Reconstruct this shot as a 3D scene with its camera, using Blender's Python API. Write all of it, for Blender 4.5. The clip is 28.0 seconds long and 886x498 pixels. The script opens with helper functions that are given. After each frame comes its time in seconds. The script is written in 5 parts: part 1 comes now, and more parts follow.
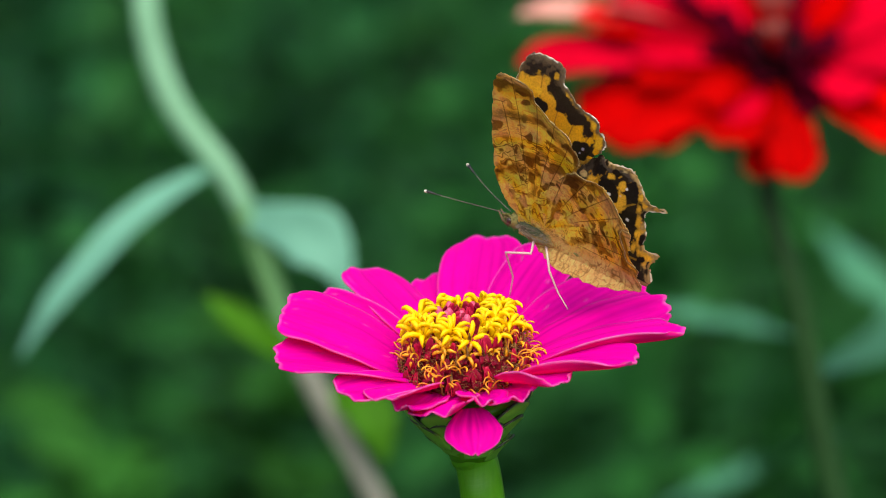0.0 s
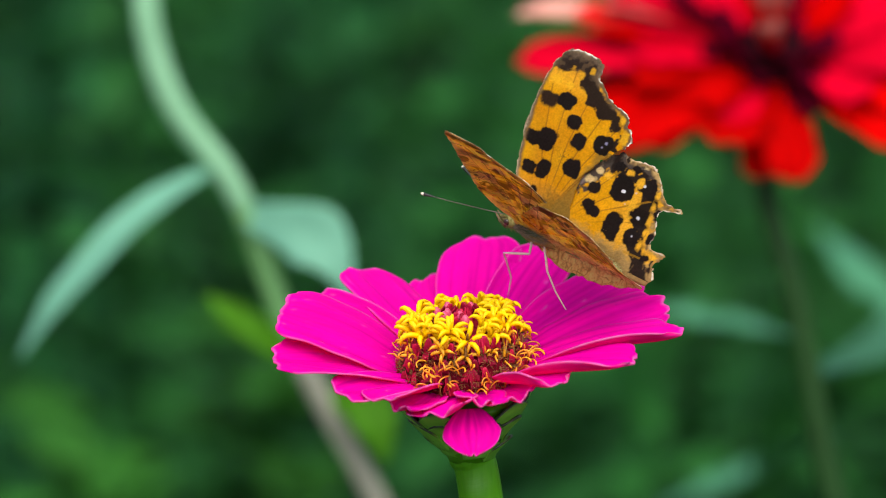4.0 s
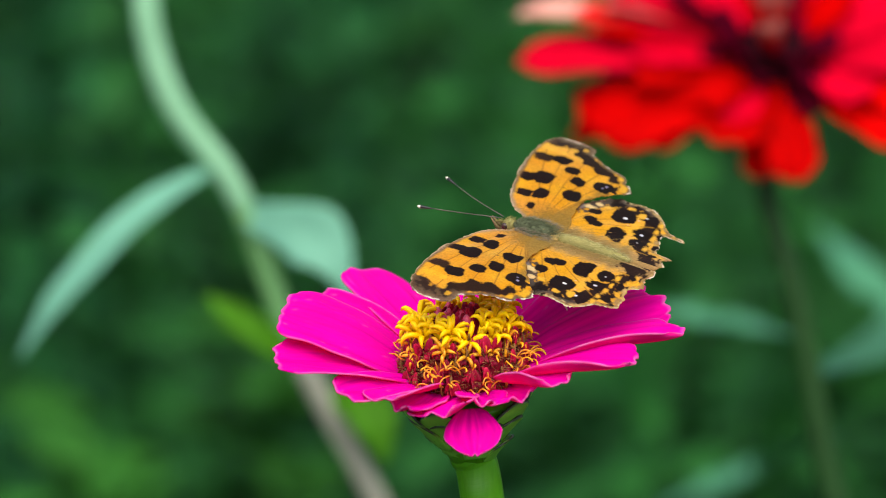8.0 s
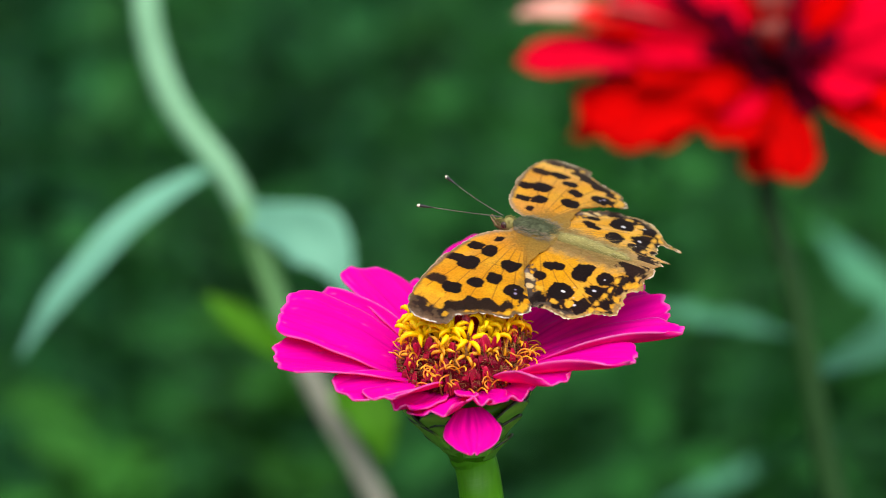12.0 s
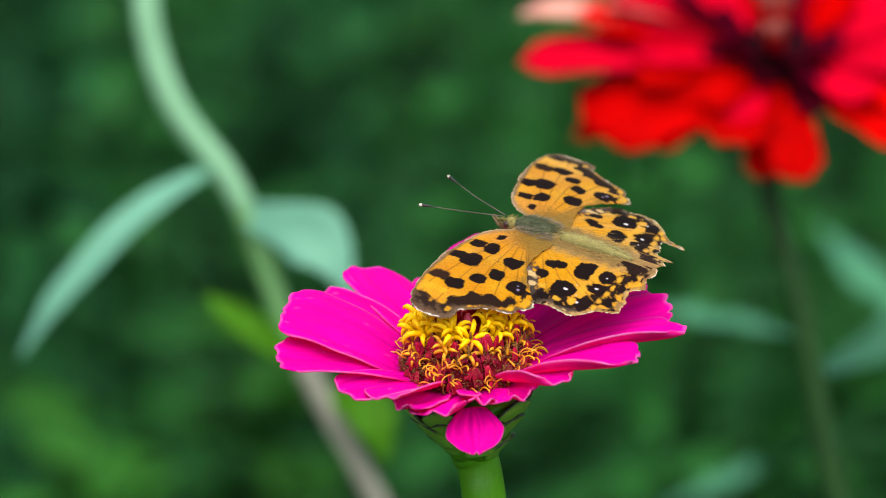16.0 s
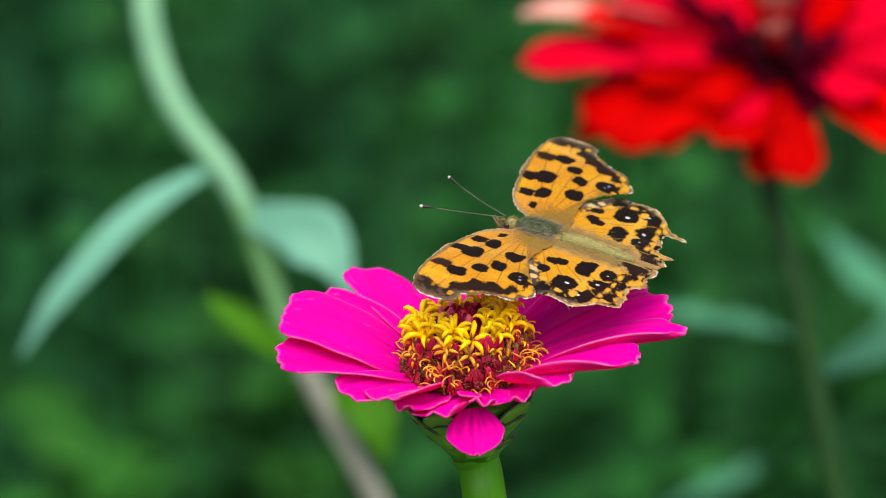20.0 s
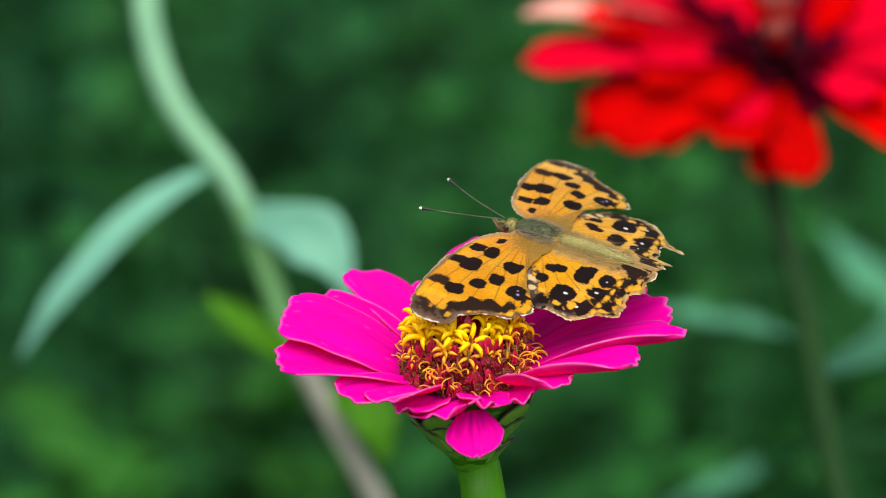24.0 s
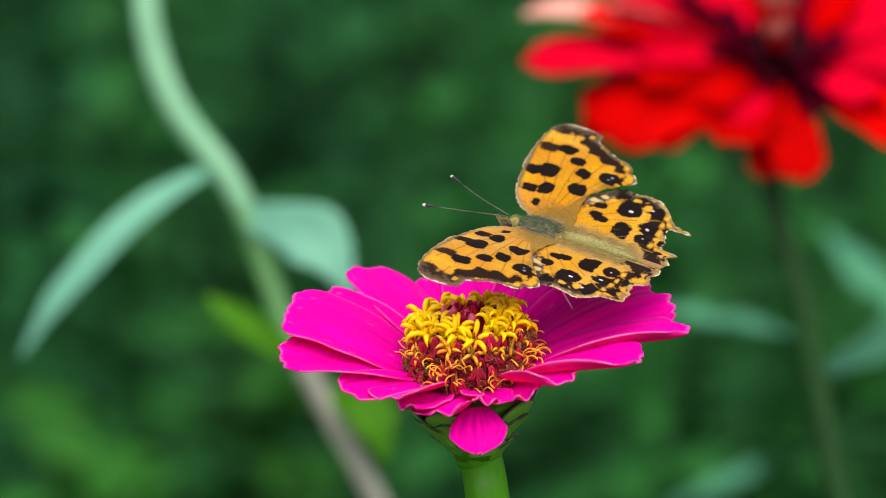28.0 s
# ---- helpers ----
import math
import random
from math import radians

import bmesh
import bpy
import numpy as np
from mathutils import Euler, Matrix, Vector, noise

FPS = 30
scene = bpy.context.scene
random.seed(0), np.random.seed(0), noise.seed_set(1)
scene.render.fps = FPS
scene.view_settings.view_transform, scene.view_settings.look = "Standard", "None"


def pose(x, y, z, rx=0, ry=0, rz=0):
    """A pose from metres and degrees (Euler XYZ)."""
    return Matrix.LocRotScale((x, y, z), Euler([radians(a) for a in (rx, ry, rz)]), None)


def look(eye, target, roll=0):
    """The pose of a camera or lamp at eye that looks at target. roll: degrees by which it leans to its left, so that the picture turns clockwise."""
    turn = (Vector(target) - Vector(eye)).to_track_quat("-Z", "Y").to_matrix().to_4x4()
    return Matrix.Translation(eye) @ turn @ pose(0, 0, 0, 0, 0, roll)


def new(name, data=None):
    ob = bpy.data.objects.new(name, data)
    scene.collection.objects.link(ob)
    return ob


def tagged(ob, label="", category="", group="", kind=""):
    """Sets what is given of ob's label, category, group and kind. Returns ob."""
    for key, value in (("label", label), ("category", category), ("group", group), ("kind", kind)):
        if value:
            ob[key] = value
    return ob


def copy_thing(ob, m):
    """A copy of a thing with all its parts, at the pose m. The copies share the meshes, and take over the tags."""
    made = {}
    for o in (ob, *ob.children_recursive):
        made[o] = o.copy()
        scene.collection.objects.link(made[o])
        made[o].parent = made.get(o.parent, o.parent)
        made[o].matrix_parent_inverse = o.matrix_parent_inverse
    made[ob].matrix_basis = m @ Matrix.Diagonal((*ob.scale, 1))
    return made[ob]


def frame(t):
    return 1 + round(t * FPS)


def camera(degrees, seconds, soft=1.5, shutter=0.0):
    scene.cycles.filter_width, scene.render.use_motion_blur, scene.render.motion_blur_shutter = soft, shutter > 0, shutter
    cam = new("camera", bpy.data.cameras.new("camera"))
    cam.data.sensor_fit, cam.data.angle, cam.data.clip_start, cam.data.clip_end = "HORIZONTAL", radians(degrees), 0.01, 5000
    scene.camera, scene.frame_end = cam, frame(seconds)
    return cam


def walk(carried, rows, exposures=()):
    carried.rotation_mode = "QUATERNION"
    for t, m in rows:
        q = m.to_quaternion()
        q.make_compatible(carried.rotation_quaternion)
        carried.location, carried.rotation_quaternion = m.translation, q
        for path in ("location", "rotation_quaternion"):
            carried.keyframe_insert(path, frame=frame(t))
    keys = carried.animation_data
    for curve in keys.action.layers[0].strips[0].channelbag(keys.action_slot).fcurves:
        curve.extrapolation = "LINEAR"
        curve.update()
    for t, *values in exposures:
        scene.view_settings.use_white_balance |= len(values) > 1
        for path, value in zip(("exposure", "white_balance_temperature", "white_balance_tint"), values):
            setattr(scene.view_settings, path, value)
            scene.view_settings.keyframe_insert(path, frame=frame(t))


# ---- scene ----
SECONDS = 28.0
PITCH = radians(16.0)          # the lens looks down by this much
REACH = 1.0                    # from the lens to the butterfly
AIM = Vector((0.0, 0.0, 0.62)) # the middle of the view, over the ground
RIGHT = Vector((1, 0, 0))
UP = Vector((0, math.sin(PITCH), math.cos(PITCH)))
BACK = Vector((0, -math.cos(PITCH), math.sin(PITCH)))
VIEW = Matrix((RIGHT, UP, BACK)).transposed()
MM = 0.001


def spot(x, y, z=0.0):
    """A place in metres: in line with the point x right of and y above AIM, and z nearer (millimetres)."""
    k = 1 - z * MM / REACH
    return AIM + (RIGHT * x * k + UP * y * k + BACK * z) * MM


# ---- camera ----
cam = camera(8.966, SECONDS, soft=0.6)
cam.data.dof.use_dof = True
cam.data.dof.focus_distance = REACH - 0.010
cam.data.dof.aperture_fstop = 15.5
EYE = AIM + BACK * REACH
# the picture darkens slightly while the bright wings are closed
EXPOSURES = [(0.0, 0.50), (0.5, 0.52), (1.0, 0.61), (1.5, 0.59), (2.0, 0.48), (3.0, 0.46), (3.5, 0.46), (4.4, 0.58), (5.0, 0.58), (6.0, 0.48), (6.6, 0.61),
             (26.3, 0.61), (27.0, 0.47), (27.6, 0.59), (28.0, 0.62)]
walk(cam, [(0.0, look(EYE, AIM)), (SECONDS, look(EYE, AIM))], EXPOSURES)

# ---- light ----
SUN_HEIGHT, SUN_TURN = radians(64), radians(175)
world = bpy.data.worlds.new("world")
scene.world = world
world.use_nodes = True
sky = world.node_tree.nodes.new("ShaderNodeTexSky")
sky.sky_type, sky.sun_disc = "NISHITA", False
sky.sun_elevation, sky.sun_rotation = SUN_HEIGHT, SUN_TURN
sky.air_density, sky.dust_density = 1.0, 3.0
backing = world.node_tree.nodes["Background"]
backing.inputs["Strength"].default_value = 0.128
world.node_tree.links.new(sky.outputs[0], backing.inputs[0])
sun = new("sun", bpy.data.lights.new("sun", "SUN"))
sun.data.energy, sun.data.angle, sun.data.color = 2.75, radians(80), (1.0, 0.96, 0.88)
sun_way = Vector((math.sin(SUN_TURN) * math.cos(SUN_HEIGHT), math.cos(SUN_TURN) * math.cos(SUN_HEIGHT), math.sin(SUN_HEIGHT)))
sun.matrix_world = look(sun_way * 5, (0, 0, 0))


# ---- materials ----
def material(name, base, dark=None, rough=0.5, scale=300.0, grain=0.35, bump=0.15, through_light=0.0, gloss=0.5,
             stretch=(1, 1, 1), attribute="", vary=0.0, glow_through=None, sheen=0.0):
    """A surface with two scales of colour variation and fine relief; scale in waves per metre."""
    m = bpy.data.materials.new(name)
    m.use_nodes = True
    nt = m.node_tree
    nodes, link = nt.nodes, nt.links.new
    p = nodes["Principled BSDF"]
    p.inputs["Roughness"].default_value = rough
    p.inputs["Specular IOR Level"].default_value = gloss
    if sheen:
        p.inputs["Sheen Roughness"].default_value = 0.45
        p.inputs["Sheen Tint"].default_value = (1.0, 0.80, 0.34, 1)
    co = nodes.new("ShaderNodeTexCoord")
    mp = nodes.new("ShaderNodeMapping")
    mp.inputs["Scale"].default_value = stretch
    link(co.outputs["Object"], mp.inputs[0])
    fine = nodes.new("ShaderNodeTexNoise")
    fine.inputs["Scale"].default_value, fine.inputs["Detail"].default_value = scale, 4
    link(mp.outputs[0], fine.inputs["Vector"])
    wide = nodes.new("ShaderNodeTexNoise")
    wide.inputs["Scale"].default_value, wide.inputs["Detail"].default_value = scale * 0.13, 2
    link(co.outputs["Object"], wide.inputs["Vector"])
    add = nodes.new("ShaderNodeMath")
    add.operation = "ADD"
    link(fine.outputs[0], add.inputs[0])
    link(wide.outputs[0], add.inputs[1])
    ramp = nodes.new("ShaderNodeMapRange")
    ramp.inputs["From Min"].default_value, ramp.inputs["From Max"].default_value = 0.6, 1.4
    link(add.outputs[0], ramp.inputs[0])
    mix = nodes.new("ShaderNodeMix")
    mix.data_type = "RGBA"
    dark = dark or tuple(c * (1 - grain) for c in base)
    mix.inputs["A"].default_value = (*dark, 1)
    mix.inputs["B"].default_value = (*base, 1)
    link(ramp.outputs[0], mix.inputs[0])
    out = mix.outputs["Result"]
    if attribute:
        at = nodes.new("ShaderNodeAttribute")
        at.attribute_name = attribute
        mul = nodes.new("ShaderNodeMix")
        mul.data_type, mul.blend_type = "RGBA", "MULTIPLY"
        mul.inputs[0].default_value = 1.0
        link(at.outputs["Color"], mul.inputs["A"])
        link(out, mul.inputs["B"])
        out = mul.outputs["Result"]
        if sheen:
            # bright scales shimmer, black ones do not
            grey = nodes.new("ShaderNodeRGBToBW")
            link(at.outputs["Color"], grey.inputs[0])
            weight = nodes.new("ShaderNodeMath")
            weight.operation, weight.use_clamp = "MULTIPLY", True
            weight.inputs[1].default_value = sheen
            link(grey.outputs[0], weight.inputs[0])
            link(weight.outputs[0], p.inputs["Sheen Weight"])
    if vary:
        info = nodes.new("ShaderNodeObjectInfo")
        span = nodes.new("ShaderNodeMapRange")
        span.inputs["To Min"].default_value, span.inputs["To Max"].default_value = 1 - vary, 1 + vary
        link(info.outputs["Random"], span.inputs[0])
        hsv = nodes.new("ShaderNodeHueSaturation")
        link(span.outputs[0], hsv.inputs["Value"])
        link(out, hsv.inputs["Color"])
        out = hsv.outputs[0]
    link(out, p.inputs["Base Color"])
    if bump:
        b = nodes.new("ShaderNodeBump")
        b.inputs["Strength"].default_value, b.inputs["Distance"].default_value = bump, 0.3 / scale
        link(fine.outputs[0], b.inputs["Height"])
        link(b.outputs[0], p.inputs["Normal"])
    if through_light:
        tr = nodes.new("ShaderNodeBsdfTranslucent")
        if glow_through:
            # thin scales let more of the light through than they send back
            tint = nodes.new("ShaderNodeGamma")
            tint.inputs["Gamma"].default_value = glow_through
            link(out, tint.inputs["Color"])
            link(tint.outputs[0], tr.inputs[0])
        else:
            link(out, tr.inputs[0])
        sh = nodes.new("ShaderNodeMixShader")
        sh.inputs[0].default_value = through_light
        link(p.outputs[0], sh.inputs[1])
        link(tr.outputs[0], sh.inputs[2])
        link(sh.outputs[0], nodes["Material Output"].inputs[0])
    return m


PINK = material("petal_magenta", (0.99, 0.005, 0.50), (0.96, 0.004, 0.43), 0.6, 800, bump=0.30, through_light=0.45, attribute="tone", gloss=0.04, stretch=(0.2, 1.6, 1.6), glow_through=1.7)
RED_PALE = material("petal_pale_pink", (0.80, 0.42, 0.33), (0.66, 0.20, 0.16), 0.5, 200, bump=0.08, through_light=0.15, attribute="tone", gloss=0.12)
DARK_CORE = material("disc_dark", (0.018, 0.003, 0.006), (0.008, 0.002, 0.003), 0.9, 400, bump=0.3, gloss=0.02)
CRIMSON = material("petal_crimson", (0.76, 0.0, 0.024), (0.46, 0.0, 0.010), 0.7, 300, bump=0.08, through_light=0.2, attribute="tone", gloss=0.02, vary=0.25)
# red petal with the shade of the flower's middle put into its colour
SHADED_RED = material("petal_shaded_red", (0.13, 0.0, 0.012), (0.04, 0.0, 0.005), 0.8, 300, bump=0.1, attribute="tone", gloss=0.02, vary=0.5)
RED = material("petal_red", (0.74, 0.0, 0.0), (0.44, 0.0, 0.0), 0.7, 300, bump=0.08, through_light=0.2, attribute="tone", gloss=0.02, vary=0.25)
YELLOW = material("floret_yellow", (1.0, 0.72, 0.0), (0.94, 0.58, 0.0), 0.45, 900, bump=0.10, through_light=0.2, vary=0.08, gloss=0.2)
ORANGE = material("stamen_orange", (0.85, 0.33, 0.01), (0.62, 0.18, 0.008), 0.5, 900, bump=0.10, vary=0.2)
CHAFF = material("chaff_maroon", (0.52, 0.006, 0.05), (0.20, 0.005, 0.02), 0.55, 600, bump=0.2, through_light=0.15, vary=0.45, gloss=0.2)
DISC = material("disc_maroon", (0.26, 0.006, 0.022), (0.10, 0.003, 0.008), 0.7, 900, bump=0.5, gloss=0.1)
GOLD = material("floret_golden", (0.88, 0.44, 0.004), (0.66, 0.27, 0.004), 0.5, 900, bump=0.10, vary=0.15)
HUSK = material("old_floret_brown", (0.36, 0.17, 0.035), (0.13, 0.055, 0.012), 0.7, 900, bump=0.3, vary=0.35)
BLUSH = material("floret_bud_pink", (0.72, 0.12, 0.22), (0.55, 0.03, 0.10), 0.5, 900, bump=0.10)
STEM = material("stem_green", (0.095, 0.35, 0.003), (0.055, 0.25, 0.002), 0.36, 260, bump=0.15, stretch=(4, 4, 0.5), through_light=0.08, gloss=0.35, attribute="tone")
BRACT = material("bract_green", (0.23, 0.52, 0.04), (0.14, 0.37, 0.022), 0.5, 400, bump=0.12, attribute="tone", gloss=0.5)
PALE_STEM = material("stem_pale_green", (0.22, 0.46, 0.26), (0.16, 0.37, 0.19), 0.6, 120, bump=0.08, stretch=(2, 2, 0.5))
STALK = material("stalk_green", (0.115, 0.29, 0.085), (0.08, 0.22, 0.06), 0.55, 120, bump=0.08, stretch=(2, 2, 0.5))
DRY_STEM = material("stem_greyish", (0.23, 0.225, 0.17), (0.15, 0.165, 0.115), 0.7, 120, bump=0.15)
PALE_LEAF = material("leaf_pale_green", (0.17, 0.42, 0.285), (0.12, 0.33, 0.22), 0.6, 120, bump=0.08, through_light=0.2, gloss=0.2)
DIM_LEAF = material("leaf_dull_green", (0.07, 0.26, 0.13), (0.05, 0.19, 0.095), 0.6, 120, bump=0.08, through_light=0.2, gloss=0.15)
OLIVE_STEM = material("stem_olive", (0.014, 0.058, 0.009), (0.010, 0.040, 0.006), 0.6, 120, bump=0.1, stretch=(2, 2, 0.5), gloss=0.2)
LIME_LEAF = material("leaf_lime", (0.065, 0.23, 0.005), (0.045, 0.165, 0.004), 0.6, 120, bump=0.08, through_light=0.3, gloss=0.12)
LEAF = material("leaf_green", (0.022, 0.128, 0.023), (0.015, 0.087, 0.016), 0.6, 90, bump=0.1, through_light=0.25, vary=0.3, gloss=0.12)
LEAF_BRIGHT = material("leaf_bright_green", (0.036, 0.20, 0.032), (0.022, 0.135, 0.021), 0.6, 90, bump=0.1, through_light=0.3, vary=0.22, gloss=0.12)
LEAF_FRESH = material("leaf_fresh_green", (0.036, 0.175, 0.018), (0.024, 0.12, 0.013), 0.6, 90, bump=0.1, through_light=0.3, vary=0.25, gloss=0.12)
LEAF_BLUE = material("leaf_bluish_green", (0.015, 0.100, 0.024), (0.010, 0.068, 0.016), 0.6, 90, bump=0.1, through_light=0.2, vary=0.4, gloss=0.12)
SOIL = material("soil", (0.022, 0.021, 0.012), (0.010, 0.010, 0.006), 0.95, 30, bump=0.6)
WING = material("wing_scales", (1.0, 1.0, 1.0), (0.82, 0.80, 0.78), 0.5, 2600, bump=0.2, through_light=0.32, attribute="tone", gloss=0.02, sheen=3.2, glow_through=0.5)
WING_UNDER = material("wing_underside", (1.0, 1.0, 1.0), (0.90, 0.88, 0.86), 0.6, 2600, bump=0.2, through_light=0.58, attribute="tone", gloss=0.05, glow_through=0.55)
FUR_BROWN = material("fur_brown", (0.22, 0.145, 0.075), (0.10, 0.062, 0.03), 0.8, 1500, bump=0.3, gloss=0.2)
FUR_OLIVE = material("fur_olive", (0.145, 0.165, 0.085), (0.06, 0.07, 0.035), 0.8, 1500, bump=0.3, gloss=0.2)
FUR_PALE = material("fur_straw", (0.52, 0.47, 0.20), (0.33, 0.29, 0.11), 0.7, 1500, bump=0.2, gloss=0.3)
FUR_ASH = material("fur_ash", (0.36, 0.30, 0.21), (0.16, 0.13, 0.085), 0.8, 1500, bump=0.2, gloss=0.2)
FUR_TAN = material("fur_tan", (0.44, 0.30, 0.09), (0.28, 0.18, 0.05), 0.7, 1500, bump=0.2, gloss=0.3)
FUR_BUFF = material("fur_buff", (0.30, 0.26, 0.08), (0.17, 0.145, 0.045), 0.8, 1500, bump=0.3, gloss=0.2)
ANT_GREY = material("antenna_grey_brown", (0.15, 0.125, 0.10), (0.05, 0.04, 0.03), 0.6, 2500, bump=0.1)
ANT_DARK = material("antenna_dark", (0.014, 0.011, 0.010), (0.008, 0.007, 0.006), 0.5, 2500, bump=0.1)
ANT_TIP = material("antenna_tip_cream", (0.85, 0.78, 0.6), None, 0.5, 2500, bump=0.0)
LEG = material("leg_whitish", (0.78, 0.58, 0.54), (0.62, 0.40, 0.36), 0.55, 2500, bump=0.1)
EYE_DARK = material("eye_brown", (0.06, 0.03, 0.02), None, 0.2, 2500, bump=0.0)


# ---- mesh tools ----
def mesh(name, verts, faces, surface, tone=None):
    me = bpy.data.meshes.new(name)
    me.from_pydata([tuple(v) for v in verts], [], faces)
    me.polygons.foreach_set("use_smooth", [True] * len(me.polygons))
    me.materials.append(surface)
    if tone is not None:
        c = me.color_attributes.new("tone", "FLOAT_COLOR", "POINT")
        flat = np.ones((len(verts), 4), dtype=np.float32)
        flat[:, :3] = tone
        c.data.foreach_set("color", flat.ravel())
    me.update()
    return me


def part(name, data, parent, label="", at=None):
    ob = new(name, data)
    ob.parent = parent
    if at is not None:
        ob.matrix_basis = at
    return tagged(ob, label)


def joined(pieces):
    """One list of vertices and faces out of several."""
    verts, faces = [], []
    for v, f in pieces:
        n = len(verts)
        verts.extend(v)
        faces.extend([tuple(i + n for i in q) for q in f])
    return verts, faces


def tube(points, radii, sides=10, caps=True):
    pts = [Vector(p) for p in points]
    verts, faces = [], []
    side = None
    for i, p in enumerate(pts):
        way = (pts[min(i + 1, len(pts) - 1)] - pts[max(i - 1, 0)]).normalized()
        if side is None:
            side = way.orthogonal().normalized()
        side = (side - way * side.dot(way)).normalized()
        other = way.cross(side)
        for k in range(sides):
            a = 2 * math.pi * k / sides
            verts.append(p + (side * math.cos(a) + other * math.sin(a)) * radii[i])
    for i in range(len(pts) - 1):
        for k in range(sides):
            j = (k + 1) % sides
            faces.append((i * sides + k, i * sides + j, (i + 1) * sides + j, (i + 1) * sides + k))
    if caps:
        faces.append(tuple(range(sides))[::-1])
        faces.append(tuple(range((len(pts) - 1) * sides, len(pts) * sides)))
    return verts, faces


def curve(points, n):
    """A smooth line through a few points."""
    p = [Vector(q) for q in points]
    p = [p[0] * 2 - p[1]] + p + [p[-1] * 2 - p[-2]]
    out = []
    for i in range(n):
        s = i / (n - 1) * (len(p) - 3)
        k = min(int(s), len(p) - 4)
        t = s - k
        a, b, c, d = p[k:k + 4]
        out.append(0.5 * (2 * b + (c - a) * t + (2 * a - 5 * b + 4 * c - d) * t * t + (3 * b - a - 3 * c + d) * t ** 3))
    return out


def lathe(profile, sides=32):
    """A turned body: (radius, height) from the bottom up, closed at both ends."""
    verts, faces = [], []
    for r, h in profile:
        for k in range(sides):
            a = 2 * math.pi * k / sides
            verts.append((r * math.cos(a), r * math.sin(a), h))
    for i in range(len(profile) - 1):
        for k in range(sides):
            j = (k + 1) % sides
            faces.append((i * sides + k, i * sides + j, (i + 1) * sides + j, (i + 1) * sides + k))
    faces.append(tuple(range(sides))[::-1])
    faces.append(tuple(range((len(profile) - 1) * sides, len(profile) * sides)))
    return verts, faces


def shell(grid, thick):
    """A sheet of even thickness over a grid of points [nu, nv, 3]."""
    g = np.asarray(grid, dtype=float)
    nu, nv = g.shape[:2]
    du, dv = np.gradient(g, axis=0), np.gradient(g, axis=1)
    n = np.cross(du, dv)
    n /= np.linalg.norm(n, axis=2, keepdims=True) + 1e-12
    verts = np.concatenate([(g + n * thick / 2).reshape(-1, 3), (g - n * thick / 2).reshape(-1, 3)])
    m = nu * nv
    faces = []
    for i in range(nu - 1):
        for j in range(nv - 1):
            a, b, c, d = i * nv + j, (i + 1) * nv + j, (i + 1) * nv + j + 1, i * nv + j + 1
            faces.append((a, b, c, d))
            faces.append((a + m, d + m, c + m, b + m))
    rim = [i * nv for i in range(nu)] + [(nu - 1) * nv + j for j in range(1, nv)] + [i * nv + nv - 1 for i in range(nu - 2, -1, -1)] + [j for j in range(nv - 2, 0, -1)]
    for a, b in zip(rim, rim[1:] + rim[:1]):
        faces.append((a, a + m, b + m, b))
    return verts, faces


def value_noise(x, y, scale, seed):
    """Smooth noise from 0 to 1 over arrays of places."""
    grid = np.random.RandomState(seed).rand(64, 64)
    x, y = np.asarray(x) * scale + 31.7, np.asarray(y) * scale + 17.3
    i, j = np.floor(x).astype(int), np.floor(y).astype(int)
    fx, fy = x - i, y - j
    fx, fy = fx * fx * (3 - 2 * fx), fy * fy * (3 - 2 * fy)
    g = lambda a, b: grid[a % 64, b % 64]
    return (g(i, j) * (1 - fx) + g(i + 1, j) * fx) * (1 - fy) + (g(i, j + 1) * (1 - fx) + g(i + 1, j + 1) * fx) * fy


